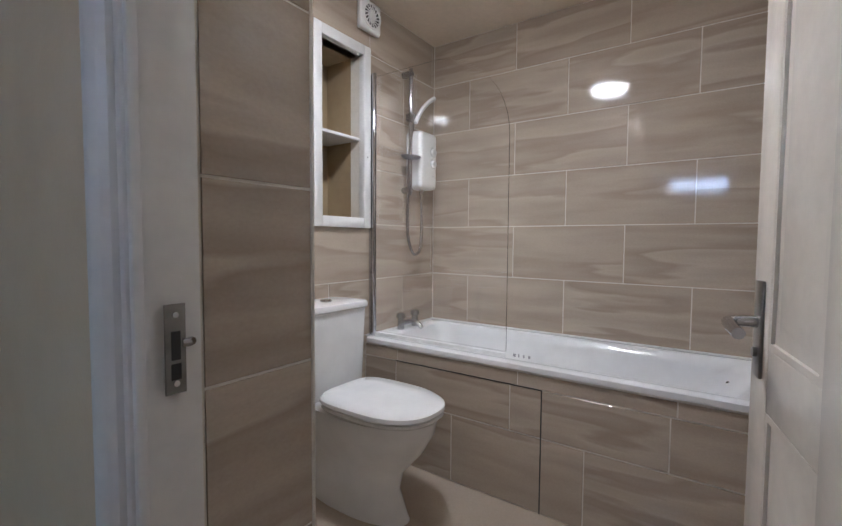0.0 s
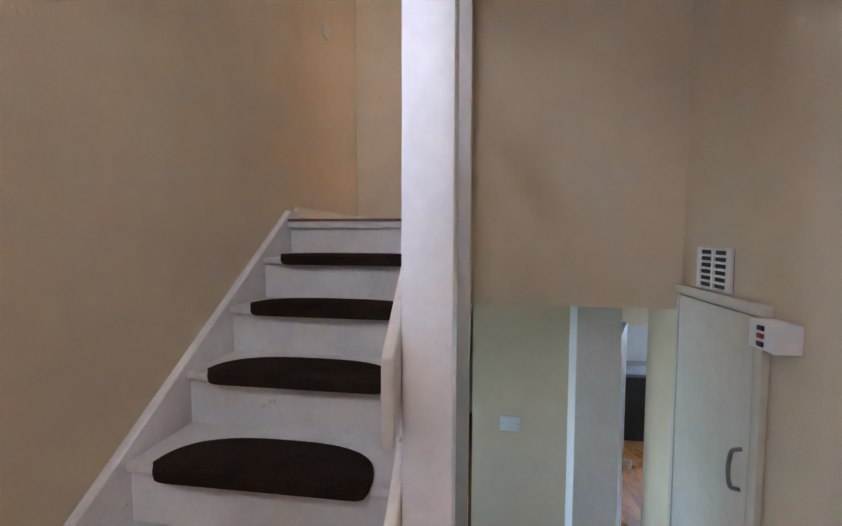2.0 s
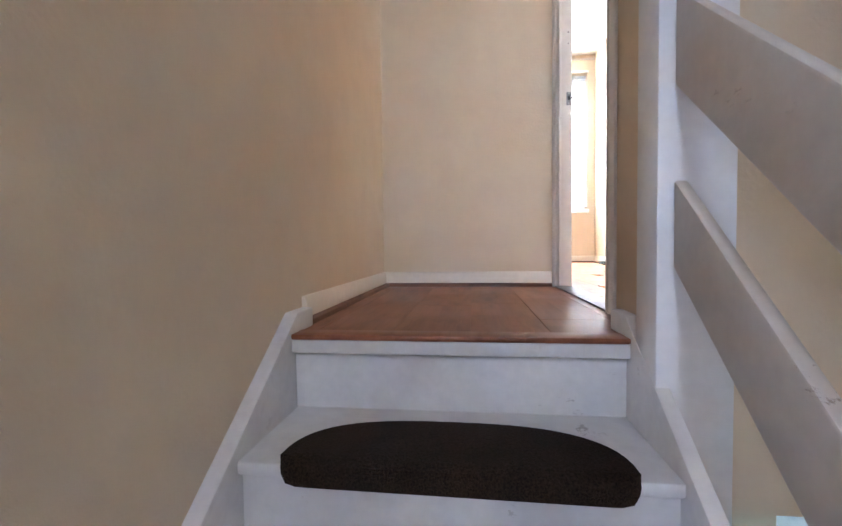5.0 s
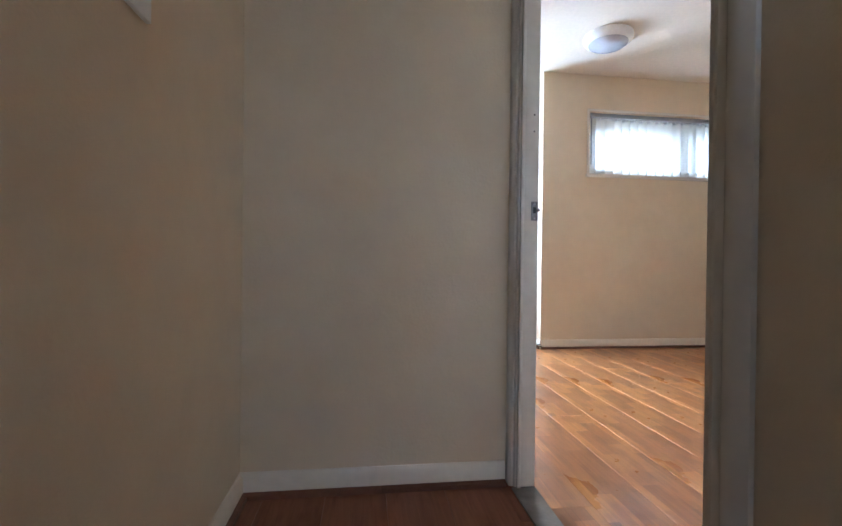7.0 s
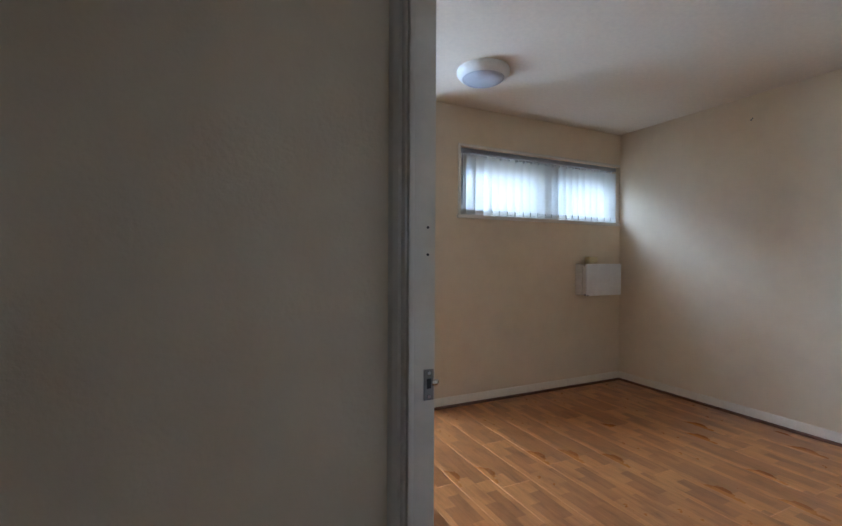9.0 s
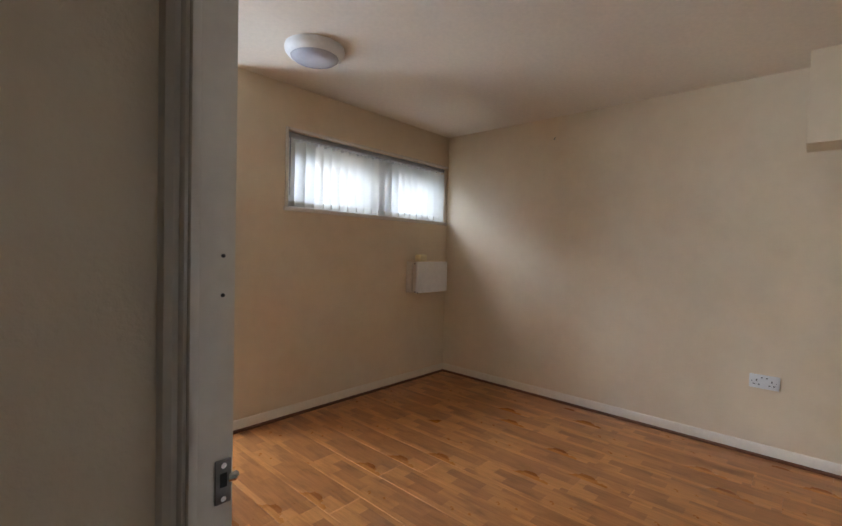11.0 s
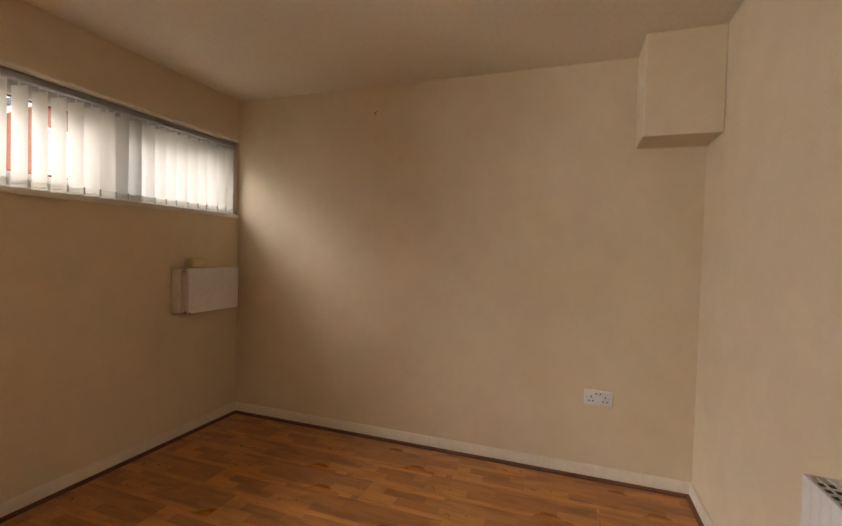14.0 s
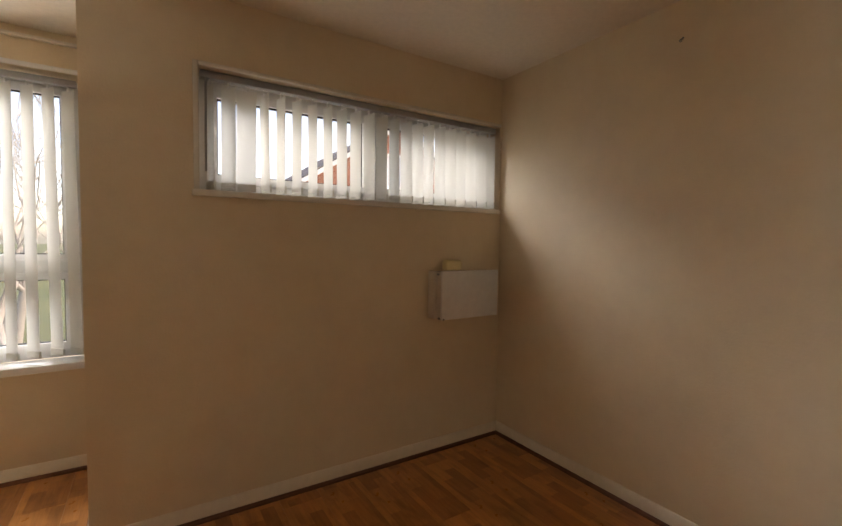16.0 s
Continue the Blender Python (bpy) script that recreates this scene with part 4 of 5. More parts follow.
def niche():
    n = thing("wall_cabinet", "white framed open wall niche with one shelf and bare board lining", "cabinet", ((NX0 + NX1) / 2, TAPY, NZ0))
    d = TAPY + 0.26
    part("back", box(NX0 - 0.006, NX1 + 0.006, d, d + 0.01, NZ0 - 0.006, NZ1 + 0.006), CUPWOOD, n, "bare board lining")
    part("side", box(NX0 - 0.01, NX0 - 0.0005, TAPY + 0.002, d, NZ0, NZ1), CUPWOOD, n)
    part("side", box(NX1 + 0.0005, NX1 + 0.01, TAPY + 0.002, d, NZ0, NZ1), CUPWOOD, n)
    part("bottom", box(NX0, NX1, TAPY + 0.002, d, NZ0 - 0.01, NZ0), CUPWOOD, n)
    part("top", box(NX0, NX1, TAPY + 0.002, d, NZ1, NZ1 + 0.01), CUPWOOD, n)
    part("shelf", box(NX0, NX1, TAPY + 0.015, d, 1.585, 1.6, 0.002), GLOSS, n, "white shelf")
    f, y0, y1 = 0.048, TAPY - 0.022, TAPY + 0.016
    for nm, dims in (("stile", (NX0 - f, NX0 + 0.004, y0, y1, NZ0 - f, NZ1 + f)), ("stile", (NX1 - 0.004, NX1 + f, y0, y1, NZ0 - f, NZ1 + f)), ("rail", (NX0 + 0.004, NX1 - 0.004, y0 + 0.001, y1, NZ0 - f, NZ0 + 0.004)), ("rail", (NX0 + 0.004, NX1 - 0.004, y0 + 0.001, y1, NZ1 - 0.004, NZ1 + f))):
        part(nm, box(*dims, 0.004), GLOSS, n)
    part("catch", cyl((NX1 + 0.02, y0 - 0.002, 1.5), (NX1 + 0.02, y0, 1.5), 0.004, n=8), STEEL, n)
    return n


niche()


def extractor():
    e = thing("extractor_fan", "white square wall extractor fan with a round slotted grille", "extractor fan", (-0.655, TAPY, 2.225))
    x, z, y = -0.655, 2.225, TAPY
    part("housing", box(x - 0.078, x + 0.078, y - 0.035, y - 0.0005, z - 0.078, z + 0.078, 0.012, 3), PLASTIC, e)
    part("hub", lathe([(0.022, -0.05), (0.026, -0.045), (0.026, -0.034)], (x, y, z), 'Y', 24), PLASTIC, e)
    # flat black disc paints the shade inside the round grille
    part("recess", lathe([(0.058, -0.0365), (0.058, -0.034)], (x, y, z), 'Y', 32), BLACK, e, "black disc for the shade inside the grille")
    for k in range(16):
        a = 2 * math.pi * k / 16
        c, s = math.cos(a), math.sin(a)
        part("blade", tube([(x + 0.026 * c, y - 0.041, z + 0.026 * s), (x + 0.06 * math.cos(a + 0.35), y - 0.039, z + 0.06 * math.sin(a + 0.35))], 0.0035, 6), PLASTIC, e)
    part("ring", lathe([(0.057, -0.036), (0.057, -0.044), (0.066, -0.044), (0.066, -0.034)], (x, y, z), 'Y', 32), PLASTIC, e)
    return e


extractor()


def shower():
    s = thing("shower_set", "chrome riser rail with white hand shower, hose and soap dish", "shower", (-0.22, TAPY, 1.36))
    x, y = -0.26, TAPY - 0.055
    part("riser_rail", cyl((x, y, 1.33), (x, y, 2.06), 0.0105, n=16), CHROME, s)
    for z in (1.36, 2.03):
        part("bracket", cyl((x, TAPY - 0.0005, z), (x, y - 0.012, z), 0.02, 0.016, 16, 0.003), CHROME, s)
    part("slider", box(x - 0.026, x + 0.026, y - 0.03, y + 0.02, 1.755, 1.80, 0.008), CHROME, s)
    part("soap_dish", lathe([(0.012, 0.0), (0.05, 0.006), (0.062, 0.018), (0.058, 0.018), (0.046, 0.01), (0.008, 0.006)], (x - 0.035, y - 0.03, 1.53), 'Z', 24, (1.15, 0.8)), GREYPL, s, "smoked plastic soap dish")
    part("handset_handle", tube(arc((x + 0.0, y - 0.035, 1.745), (x + 0.03, y - 0.06, 1.85), (x + 0.10, y - 0.10, 1.90), 10), 0.0125, 12), PLASTIC, s, "white shower handle")
    head = part("handset_head", lathe([(0.012, 0.03), (0.04, 0.02), (0.05, 0.004), (0.046, -0.008), (0.02, -0.01)], (0, 0, 0), 'Z', 28), PLASTIC, s, "white round shower head")
    head.matrix_basis = pose(0.11 + x + 0.22, -0.11 - (TAPY - y), 1.905 - 1.36, 40, 25, 0)
    hose = [Vector((-0.280, y - 0.03, 1.74))]
    hose += arc((-0.285, y - 0.02, 1.65), (-0.295, y, 1.3), (-0.285, y, 1.12), 10)
    hose += arc((-0.285, y, 1.10), (-0.265, y - 0.01, 0.97), (-0.210, y - 0.01, 0.98), 8)
    hose += arc((-0.200, y - 0.01, 0.985), (-0.150, y - 0.01, 1.0), (-0.145, y, 1.18), 8)
    hose += [Vector((-0.143, y + 0.005, 1.33)), Vector((-0.143, y + 0.008, 1.38))]
    part("hose", tube(hose, 0.009, 10), CHROME, s, "chrome flexible hose")
    s.location.x -= 0.07
    return s


shower()


def heater():
    h = thing("electric_shower", "white electric shower unit with two round dials", "shower heater", (-0.13, TAPY, 1.38))
    x0, x1, z0, z1 = -0.235, -0.055, 1.375, 1.715
    bm = box(x0, x1, TAPY - 0.105, TAPY - 0.0005, z0, z1)
    ed = [e for e in bm.edges if max(v.co.y for v in e.verts) < TAPY - 0.05 or abs(e.verts[0].co.y - e.verts[1].co.y) > 0.05]
    bmesh.ops.bevel(bm, geom=ed, offset=0.028, segments=5, affect='EDGES', profile=0.5)
    part("case", bm, PLASTIC, h)
    for z in (1.60, 1.53):
        part("dial", lathe([(0.02, -0.118), (0.023, -0.113), (0.025, -0.104)], (-0.105, TAPY, z), 'Y', 24), PLASTIC, h)
        part("dial_ring", lathe([(0.029, -0.1065), (0.029, -0.104)], (-0.105, TAPY, z), 'Y', 24), GREYPL, h, "grey ring round the dial")
    part("outlet", cyl((-0.143, TAPY - 0.05, z0 - 0.03), (-0.143, TAPY - 0.05, z0 + 0.002), 0.011, n=12), CHROME, h)
    part("marking", box(-0.115, -0.095, TAPY - 0.1062, TAPY - 0.105, 1.455, 1.46), GREYPL, h)
    h.location.x -= 0.06
    return h


heater()


def rounded_rect(x0, x1, y0, y1, r, n=6):
    pts = []
    for cx, cy, a0 in ((x1 - r, y1 - r, 0), (x0 + r, y1 - r, 90), (x0 + r, y0 + r, 180), (x1 - r, y0 + r, 270)):
        for k in range(n + 1):
            a = radians(a0 + 90 * k / n)
            pts.append((cx + r * math.cos(a), cy + r * math.sin(a)))
    return pts


def loft(rings, cap_last=True, cap_first=False):
    bm = bmesh.new()
    rr = [[bm.verts.new(p) for p in ring] for ring in rings]
    n = len(rr[0])
    for a, b in zip(rr, rr[1:]):
        for i in range(n):
            bm.faces.new((a[i], a[(i + 1) % n], b[(i + 1) % n], b[i]))
    if cap_last:
        bm.faces.new(rr[-1])
    if cap_first:
        bm.faces.new(rr[0])
    bmesh.ops.recalc_face_normals(bm, faces=bm.faces[:])
    return bm


BX0 = -0.675


def bathtub():
    t = thing("bathtub", "white acrylic bathtub with a tiled side panel", "bathtub", (-0.4, -0.6, MID))
    x0, x1, y0, y1, z = BX0, 0.0, -1.40, TAPY - 0.003, 0.545
    rings = []
    for dx, dz, r in ((0.012, -0.03, 0.03), (0.0, -0.028, 0.03), (0.0, -0.006, 0.03), (0.006, 0.0, 0.03), (0.045, 0.002, 0.06), (0.06, -0.006, 0.09), (0.075, -0.05, 0.12), (0.11, -0.3, 0.14), (0.16, -0.36, 0.12), (0.24, -0.37, 0.08)):
        far = dx + (0.25 * min(1, max(0, -dz - 0.006) / 0.36) if dx > 0.06 else 0)   # sloping head end
        tap = dx + (0.03 if dx > 0.04 else 0)
        rings.append([(px, py, z + dz) for px, py in rounded_rect(x0 + dx, x1 - dx, y0 + far, y1 - tap, r)])
    part("tub", loft(rings), ACRYLIC, t)
    part("overflow", lathe([(0.0, 0.0), (0.024, 0.0), (0.03, 0.004), (0.03, 0.012)], (-0.34, TAPY - 0.125, 0.44), 'Y', 20), CHROME, t, "round chrome overflow")
    part("seal", box(x0 + 0.02, x1, y1 + 0.0005, TAPY + 0.001, z - 0.004, z + 0.006, 0.002), PLASTIC, t)
    part("seal", box(-0.012, -0.0005, y0, y1, z - 0.004, z + 0.008, 0.003), PLASTIC, t)
    for k, w in enumerate((0.016, 0.008, 0.008, 0.012)):
        yy = -0.2 - 0.03 * k
        part("badge_mark", box(-0.0905, -0.0895, yy - w, yy, 0.405, 0.422), GREYPL, t, "small grey printed mark")
    part("waste_cap", cyl((-0.1, -1.2, 0.45), (-0.096, -1.2, 0.452), 0.008, n=10), STEEL, t)
    for x in (-0.41, -0.27):
        base = part("tap", cyl((x, TAPY - 0.05, z), (x, TAPY - 0.05, z + 0.07), 0.021, 0.017, 16, 0.003), CHROME, t, "chrome bath tap")
        part("tap_head", lathe([(0.012, 0.0), (0.028, 0.005), (0.027, 0.02), (0.022, 0.03), (0.01, 0.034)], (x, TAPY - 0.05, z + 0.065), 'Z', 12), CHROME, base)
    part("mixer_body", cyl((-0.41, TAPY - 0.05, z + 0.035), (-0.27, TAPY - 0.05, z + 0.035), 0.016, n=14), CHROME, t, "chrome mixer body")
    part("spout", tube(arc((-0.34, TAPY - 0.05, z + 0.035), (-0.34, TAPY - 0.11, z + 0.06), (-0.34, TAPY - 0.15, z + 0.01), 8), 0.014, 12), CHROME, t, "chrome spout")
    panel = part("side_panel", box(BX0 + 0.012, BX0 + 0.03, -1.41, TAPY - 0.002, MID, 0.512), GROUT, t, "tiled bath panel with an access hatch")
    tile_face(panel, 'x', BX0 + 0.012, -1, -1.40, TAPY - 0.004, [(0.447, 0.508, [0.19, -0.46, -1.05]), (0.243, 0.445, [0.2, -0.426, -0.566, -1.03]), (MID, 0.241, [-0.134, -0.74])])
    part("hatch_gap", boxes((BX0 + 0.0085, BX0 + 0.011, -0.5685, -0.5635, MID, 0.447), (BX0 + 0.0085, BX0 + 0.011, -0.5635, 0.2, 0.4444, 0.4482)), BLACK, panel, "thin dark gap round the access hatch", soft=False)
    for o in panel.children:
        if o.name.startswith("tile"):
            o.location = Vector(o.location) - t.location - panel.location
    return t


bathtub()


def screen():
    s = thing("bath_screen", "clear glass bath screen with a curved corner and chrome hinge post", "bath screen", (BX0 + 0.04, TAPY, 0.55))
    x = BX0 + 0.05
    pts = [(TAPY - 0.035, 0.575), (TAPY - 0.035, 1.925), (0.012, 1.925)]
    pts += [(0.012 - 0.4 * math.sin(radians(a)), 1.525 + 0.4 * math.cos(radians(a))) for a in range(6, 91, 7)]
    pts += [(-0.388, 0.575)]
    g = part("glass", extrude_outline(pts, 'X', x - 0.003, x + 0.003), GLASS, s, "clear toughened glass", soft=False)
    g.visible_shadow = False
    part("post", cyl((x, TAPY - 0.028, 0.548), (x, TAPY - 0.028, 1.945), 0.014, n=16, bevel=0.002), CHROME, s, "chrome hinge post")
    part("wall_channel", box(x - 0.012, x + 0.012, TAPY - 0.016, TAPY - 0.0005, 0.548, 1.94, 0.002), CHROME, s)
    part("seal", box(x - 0.004, x + 0.004, -0.383, TAPY - 0.04, 0.548, 0.566), PLASTIC, s)
    return s


screen()


def toilet():
    cx, back_y = -1.035, 0.272
    t = thing("toilet", "white close-coupled toilet with the lid down", "toilet", (cx, -0.1, MID))

    def oval(y0, y1, w, z, back=0.75, n=36):
        pts = []
        cy, hy = (y0 + y1) / 2, (y1 - y0) / 2
        for k in range(n):
            a = 2 * math.pi * k / n
            c, s = math.cos(a), math.sin(a)
            e = 0.82 if s < 0 and back < 0.6 else (1.0 if s < 0 else back)
            pts.append((cx + w * math.copysign(abs(c) ** e, c), cy + hy * math.copysign(abs(s) ** e, s), z))
        return pts
    rim = 0.36
    part("bowl", loft([oval(-0.3, 0.24, 0.105, MID), oval(-0.29, 0.24, 0.1, MID + 0.02), oval(-0.25, 0.24, 0.092, MID + 0.12), oval(-0.27, 0.24, 0.1, MID + 0.2), oval(-0.36, 0.22, 0.145, MID + 0.3), oval(-0.41, 0.2, 0.175, rim - 0.05), oval(-0.42, 0.2, 0.18, rim), oval(-0.41, 0.19, 0.17, rim + 0.006)], True, True), CERAMIC, t)
    part("seat", loft([oval(-0.425, 0.06, 0.178, rim + 0.008, 0.45), oval(-0.432, 0.065, 0.184, rim + 0.014, 0.45), oval(-0.432, 0.065, 0.184, rim + 0.024, 0.45), oval(-0.425, 0.06, 0.18, rim + 0.028, 0.45)], True, True), CERAMIC, t, "glossy white seat")
    part("lid", loft([oval(-0.428, 0.065, 0.181, rim + 0.0285, 0.42), oval(-0.436, 0.068, 0.188, rim + 0.036, 0.42), oval(-0.434, 0.068, 0.186, rim + 0.05, 0.42), oval(-0.41, 0.06, 0.172, rim + 0.062, 0.42), oval(-0.3, 0.02, 0.1, rim + 0.066, 0.45)], True, True), CERAMIC, t, "glossy white lid, closed")
    for s in (-1, 1):
        part("hinge", cyl((cx + s * 0.075 - 0.025, 0.078, rim + 0.03), (cx + s * 0.075 + 0.025, 0.078, rim + 0.03), 0.013, n=14), PLASTIC, t)
    w0, w1 = 0.165, 0.183
    bm = loft([[(cx + px, py, rim + 0.008) for px, py in rounded_rect(-w0, w0, 0.095, back_y - 0.004, 0.03)], [(cx + px, py, rim + 0.03) for px, py in rounded_rect(-w0 - 0.004, w0 + 0.004, 0.088, back_y - 0.004, 0.03)], [(cx + px, py, 0.745) for px, py in rounded_rect(-w1, w1, 0.08, back_y - 0.004, 0.03)]], True, True)
    part("cistern", bm, CERAMIC, t)
    bm = loft([[(cx + px, py, z) for px, py in rounded_rect(-w1 - o, w1 + o, 0.08 - o, back_y - 0.003, 0.032)] for o, z in ((0.004, 0.746), (0.01, 0.752), (0.01, 0.768), (0.004, 0.778), (-0.03, 0.782))], True, True)
    part("cistern_lid", bm, CERAMIC, t)
    part("flush_button", lathe([(0.026, 0.0), (0.026, 0.006), (0.022, 0.01), (0.0, 0.011)], (cx, 0.17, 0.781), 'Z', 24), CHROME, t, "round chrome flush button")
    t.location.y += TAPY - back_y + 0.005
    return t


toilet()

# ledge with a small basin rim just showing beside the stub wall
def basin():
    b = thing("wash_basin", "white ceramic wall-hung wash basin beside the toilet", "basin", (-1.6, 0.1, 0.66))
    def ring(o, z):
        return [(px, py, z) for px, py in rounded_rect(-1.80 + o, -1.36 - o, -0.16 + o, 0.272 - 0.004 - o * 0.2, 0.1 - o * 0.3)]
    part("bowl", loft([ring(0.14, 0.66), ring(0.05, 0.68), ring(0.01, 0.72), ring(0.0, 0.745), ring(0.004, 0.765), ring(0.03, 0.77), ring(0.05, 0.75), ring(0.1, 0.7), ring(0.16, 0.69)], True, True), CERAMIC, b)
    part("waste_pipe", cyl((-1.58, 0.1, 0.3), (-1.58, 0.1, 0.665), 0.018, n=14), CHROME, b, "chrome waste pipe")
    part("wall_pipe", cyl((-1.58, 0.1, 0.31), (-1.58, 0.272, 0.31), 0.018, n=14), CHROME, b, "chrome waste pipe")
    part("tap", tube([(-1.58, 0.22, 0.765), (-1.58, 0.22, 0.82)] + arc((-1.58, 0.22, 0.82), (-1.58, 0.2, 0.86), (-1.58, 0.1, 0.83), 6), 0.011, 10), CHROME, b, "chrome tap")
    b.location += Vector((0.0, TAPY - 0.272, 0.08))
    return b


basin()


def ceiling_lamp(name, label, x, y, z, r, mat_ring, mat_diff):
    c = thing(name, label, "ceiling light", (x, y, z))
    part("base", lathe([(r * 0.7, 0.0), (r * 0.98, -0.0005), (r, -0.012), (r * 0.99, -0.03), (r * 0.9, -0.05), (r * 0.8, -0.058), (r * 0.78, -0.055)], (x, y, z), 'Z', 48), mat_ring, c, "white plastic ring")
    part("diffuser", lathe([(r * 0.795, -0.05), (r * 0.79, -0.06), (r * 0.7, -0.072), (r * 0.45, -0.083), (r * 0.05, -0.087)], (x, y, z), 'Z', 48), mat_diff, c, "round opal diffuser")
    return c


ceiling_lamp("ceiling_light", "round white bathroom ceiling light, switched on", -1.28, -0.39, 2.317, 0.16, PLASTIC, LAMP_ON)
ceiling_lamp("ceiling_light", "round white ceiling light with grey diffuser, switched off", -1.955, 3.75, TOP, 0.168, PLASTIC, DIFFUSER)

# ---------------- landing fittings ----------------
def meter_cupboard():
    c = thing("meter_cupboard", "cream painted meter cupboard door with a steel pull handle", "cupboard", (XR, 0.64, LOW))
    part("door", box(XR - 0.02, XR - 0.0005, 0.482, 1.018, -0.8, 1.018, 0.003), CREAM, c)
    part("head", box(XR - 0.03, XR - 0.0005, 0.42, 1.045, 1.028, 1.064, 0.003), CREAM, c)
    part("stile", box(XR - 0.024, XR - 0.0005, 0.428, 0.474, -0.85, 1.026, 0.003), CREAM, c)
    part("stile", box(XR - 0.024, XR - 0.0005, 1.022, 1.049, -0.85, 1.026, 0.003), CREAM, c)
    y = 0.515
    part("handle", tube([(XR - 0.02, y, 0.57), (XR - 0.045, y, 0.565)] + arc((XR - 0.05, y, 0.56), (XR - 0.066, y, 0.5), (XR - 0.05, y, 0.44), 8) + [Vector((XR - 0.045, y, 0.435)), Vector((XR - 0.02, y, 0.43))], 0.007, 10), STEEL, c, "curved steel pull handle")
    return c


meter_cupboard()


def vent():
    v = thing("wall_vent", "white plastic louvre wall vent above the cupboard", "vent", (XR, 0.65, 1.16))
    y0, y1, z0, z1 = 0.642, 0.892, 1.07, 1.232
    # black sheet paints the shaded openings behind the slats
    part("shade_backing", box(XR - 0.003, XR - 0.0005, y0 + 0.004, y1 - 0.004, z0 + 0.004, z1 - 0.004), BLACK, v)
    for a, b in ((y0, y0 + 0.035), (y1 - 0.018, y1), ((y0 + y1) / 2 + 0.0, (y0 + y1) / 2 + 0.014)):
        part("frame", box(XR - 0.014, XR - 0.003, a, b, z0, z1, 0.002), PLASTIC, v)
    for k in range(7):
        z = z0 + (z1 - z0 - 0.01) * k / 6
        part("slat", box(XR - 0.012, XR - 0.003, y0 + 0.035, y1 - 0.018, z, z + 0.009, 0.001), PLASTIC, v)
    return v


vent()


def spur():
    s = thing("fused_spur", "white switched fuse box with small red and black controls", "electrical box", (XR, 0.35, 0.985))
    part("case", box(XR - 0.075, XR - 0.0005, 0.29, 0.41, 0.945, 1.028, 0.005), PLASTIC, s)
    for z, m in ((1.01, BLACK), (0.987, material("red_indicator", (0.35, 0.03, 0.02), 0.4)[0]), (0.963, BLACK)):
        part("control", box(XR - 0.081, XR - 0.074, 0.335, 0.362, z - 0.007, z + 0.007, 0.001), m, s)
    return s


spur()


def plate(name, label, category, m, w, h, sockets):
    """A wall plate in its own x-z plane, facing -y, then placed."""
    p = thing(name, label, category)
    part("plate", box(-w / 2, w / 2, -0.011, -0.0005, -h / 2, h / 2, 0.003), PLASTIC, p)
    if sockets:
        for s in (-1, 1):
            cx = s * w * 0.25
            for dx, dz, sw, sh in ((0, 0.012, 0.0055, 0.012), (-0.0115, -0.012, 0.011, 0.0055), (0.0115, -0.012, 0.011, 0.0055)):
                part("pin_hole", box(cx + dx - sw / 2, cx + dx + sw / 2, -0.0118, -0.0105, dz - sh / 2 - 0.006, dz + sh / 2 - 0.006), BLACK, p)
        for s in (-1, 1):
            part("switch", box(s * 0.012 - 0.006, s * 0.012 + 0.006, -0.0145, -0.0105, 0.016, 0.032, 0.001), PLASTIC, p)
            part("switch_mark", box(s * 0.012 - 0.004, s * 0.012 + 0.004, -0.0149, -0.014, 0.023, 0.030), BLACK, p)
    else:
        part("rocker", box(-0.006, 0.006, -0.0155, -0.0105, -0.01, 0.01, 0.002), PLASTIC, p)
    for s in (-1, 1):
        part("screw", cyl((s * w * 0.41, -0.012, 0), (s * w * 0.41, -0.0105, 0), 0.003, n=8), STEEL, p)
    p.matrix_basis = m
    return p


plate("light_switch", "white single light switch on the stair wall", "light switch", pose(XL, 1.6, 2.535, 0, 0, 90), 0.086, 0.086, False)
plate("wall_socket", "white double wall socket low on the bedroom wall", "socket", pose(0.05, 1.79, 1.82, 0, 0, -90), 0.15, 0.086, True)
plate("light_switch", "white light switch on the lower hall wall", "light switch", pose(-2.878, 1.62, 0.125, 0, 0, 0), 0.12, 0.092, False)

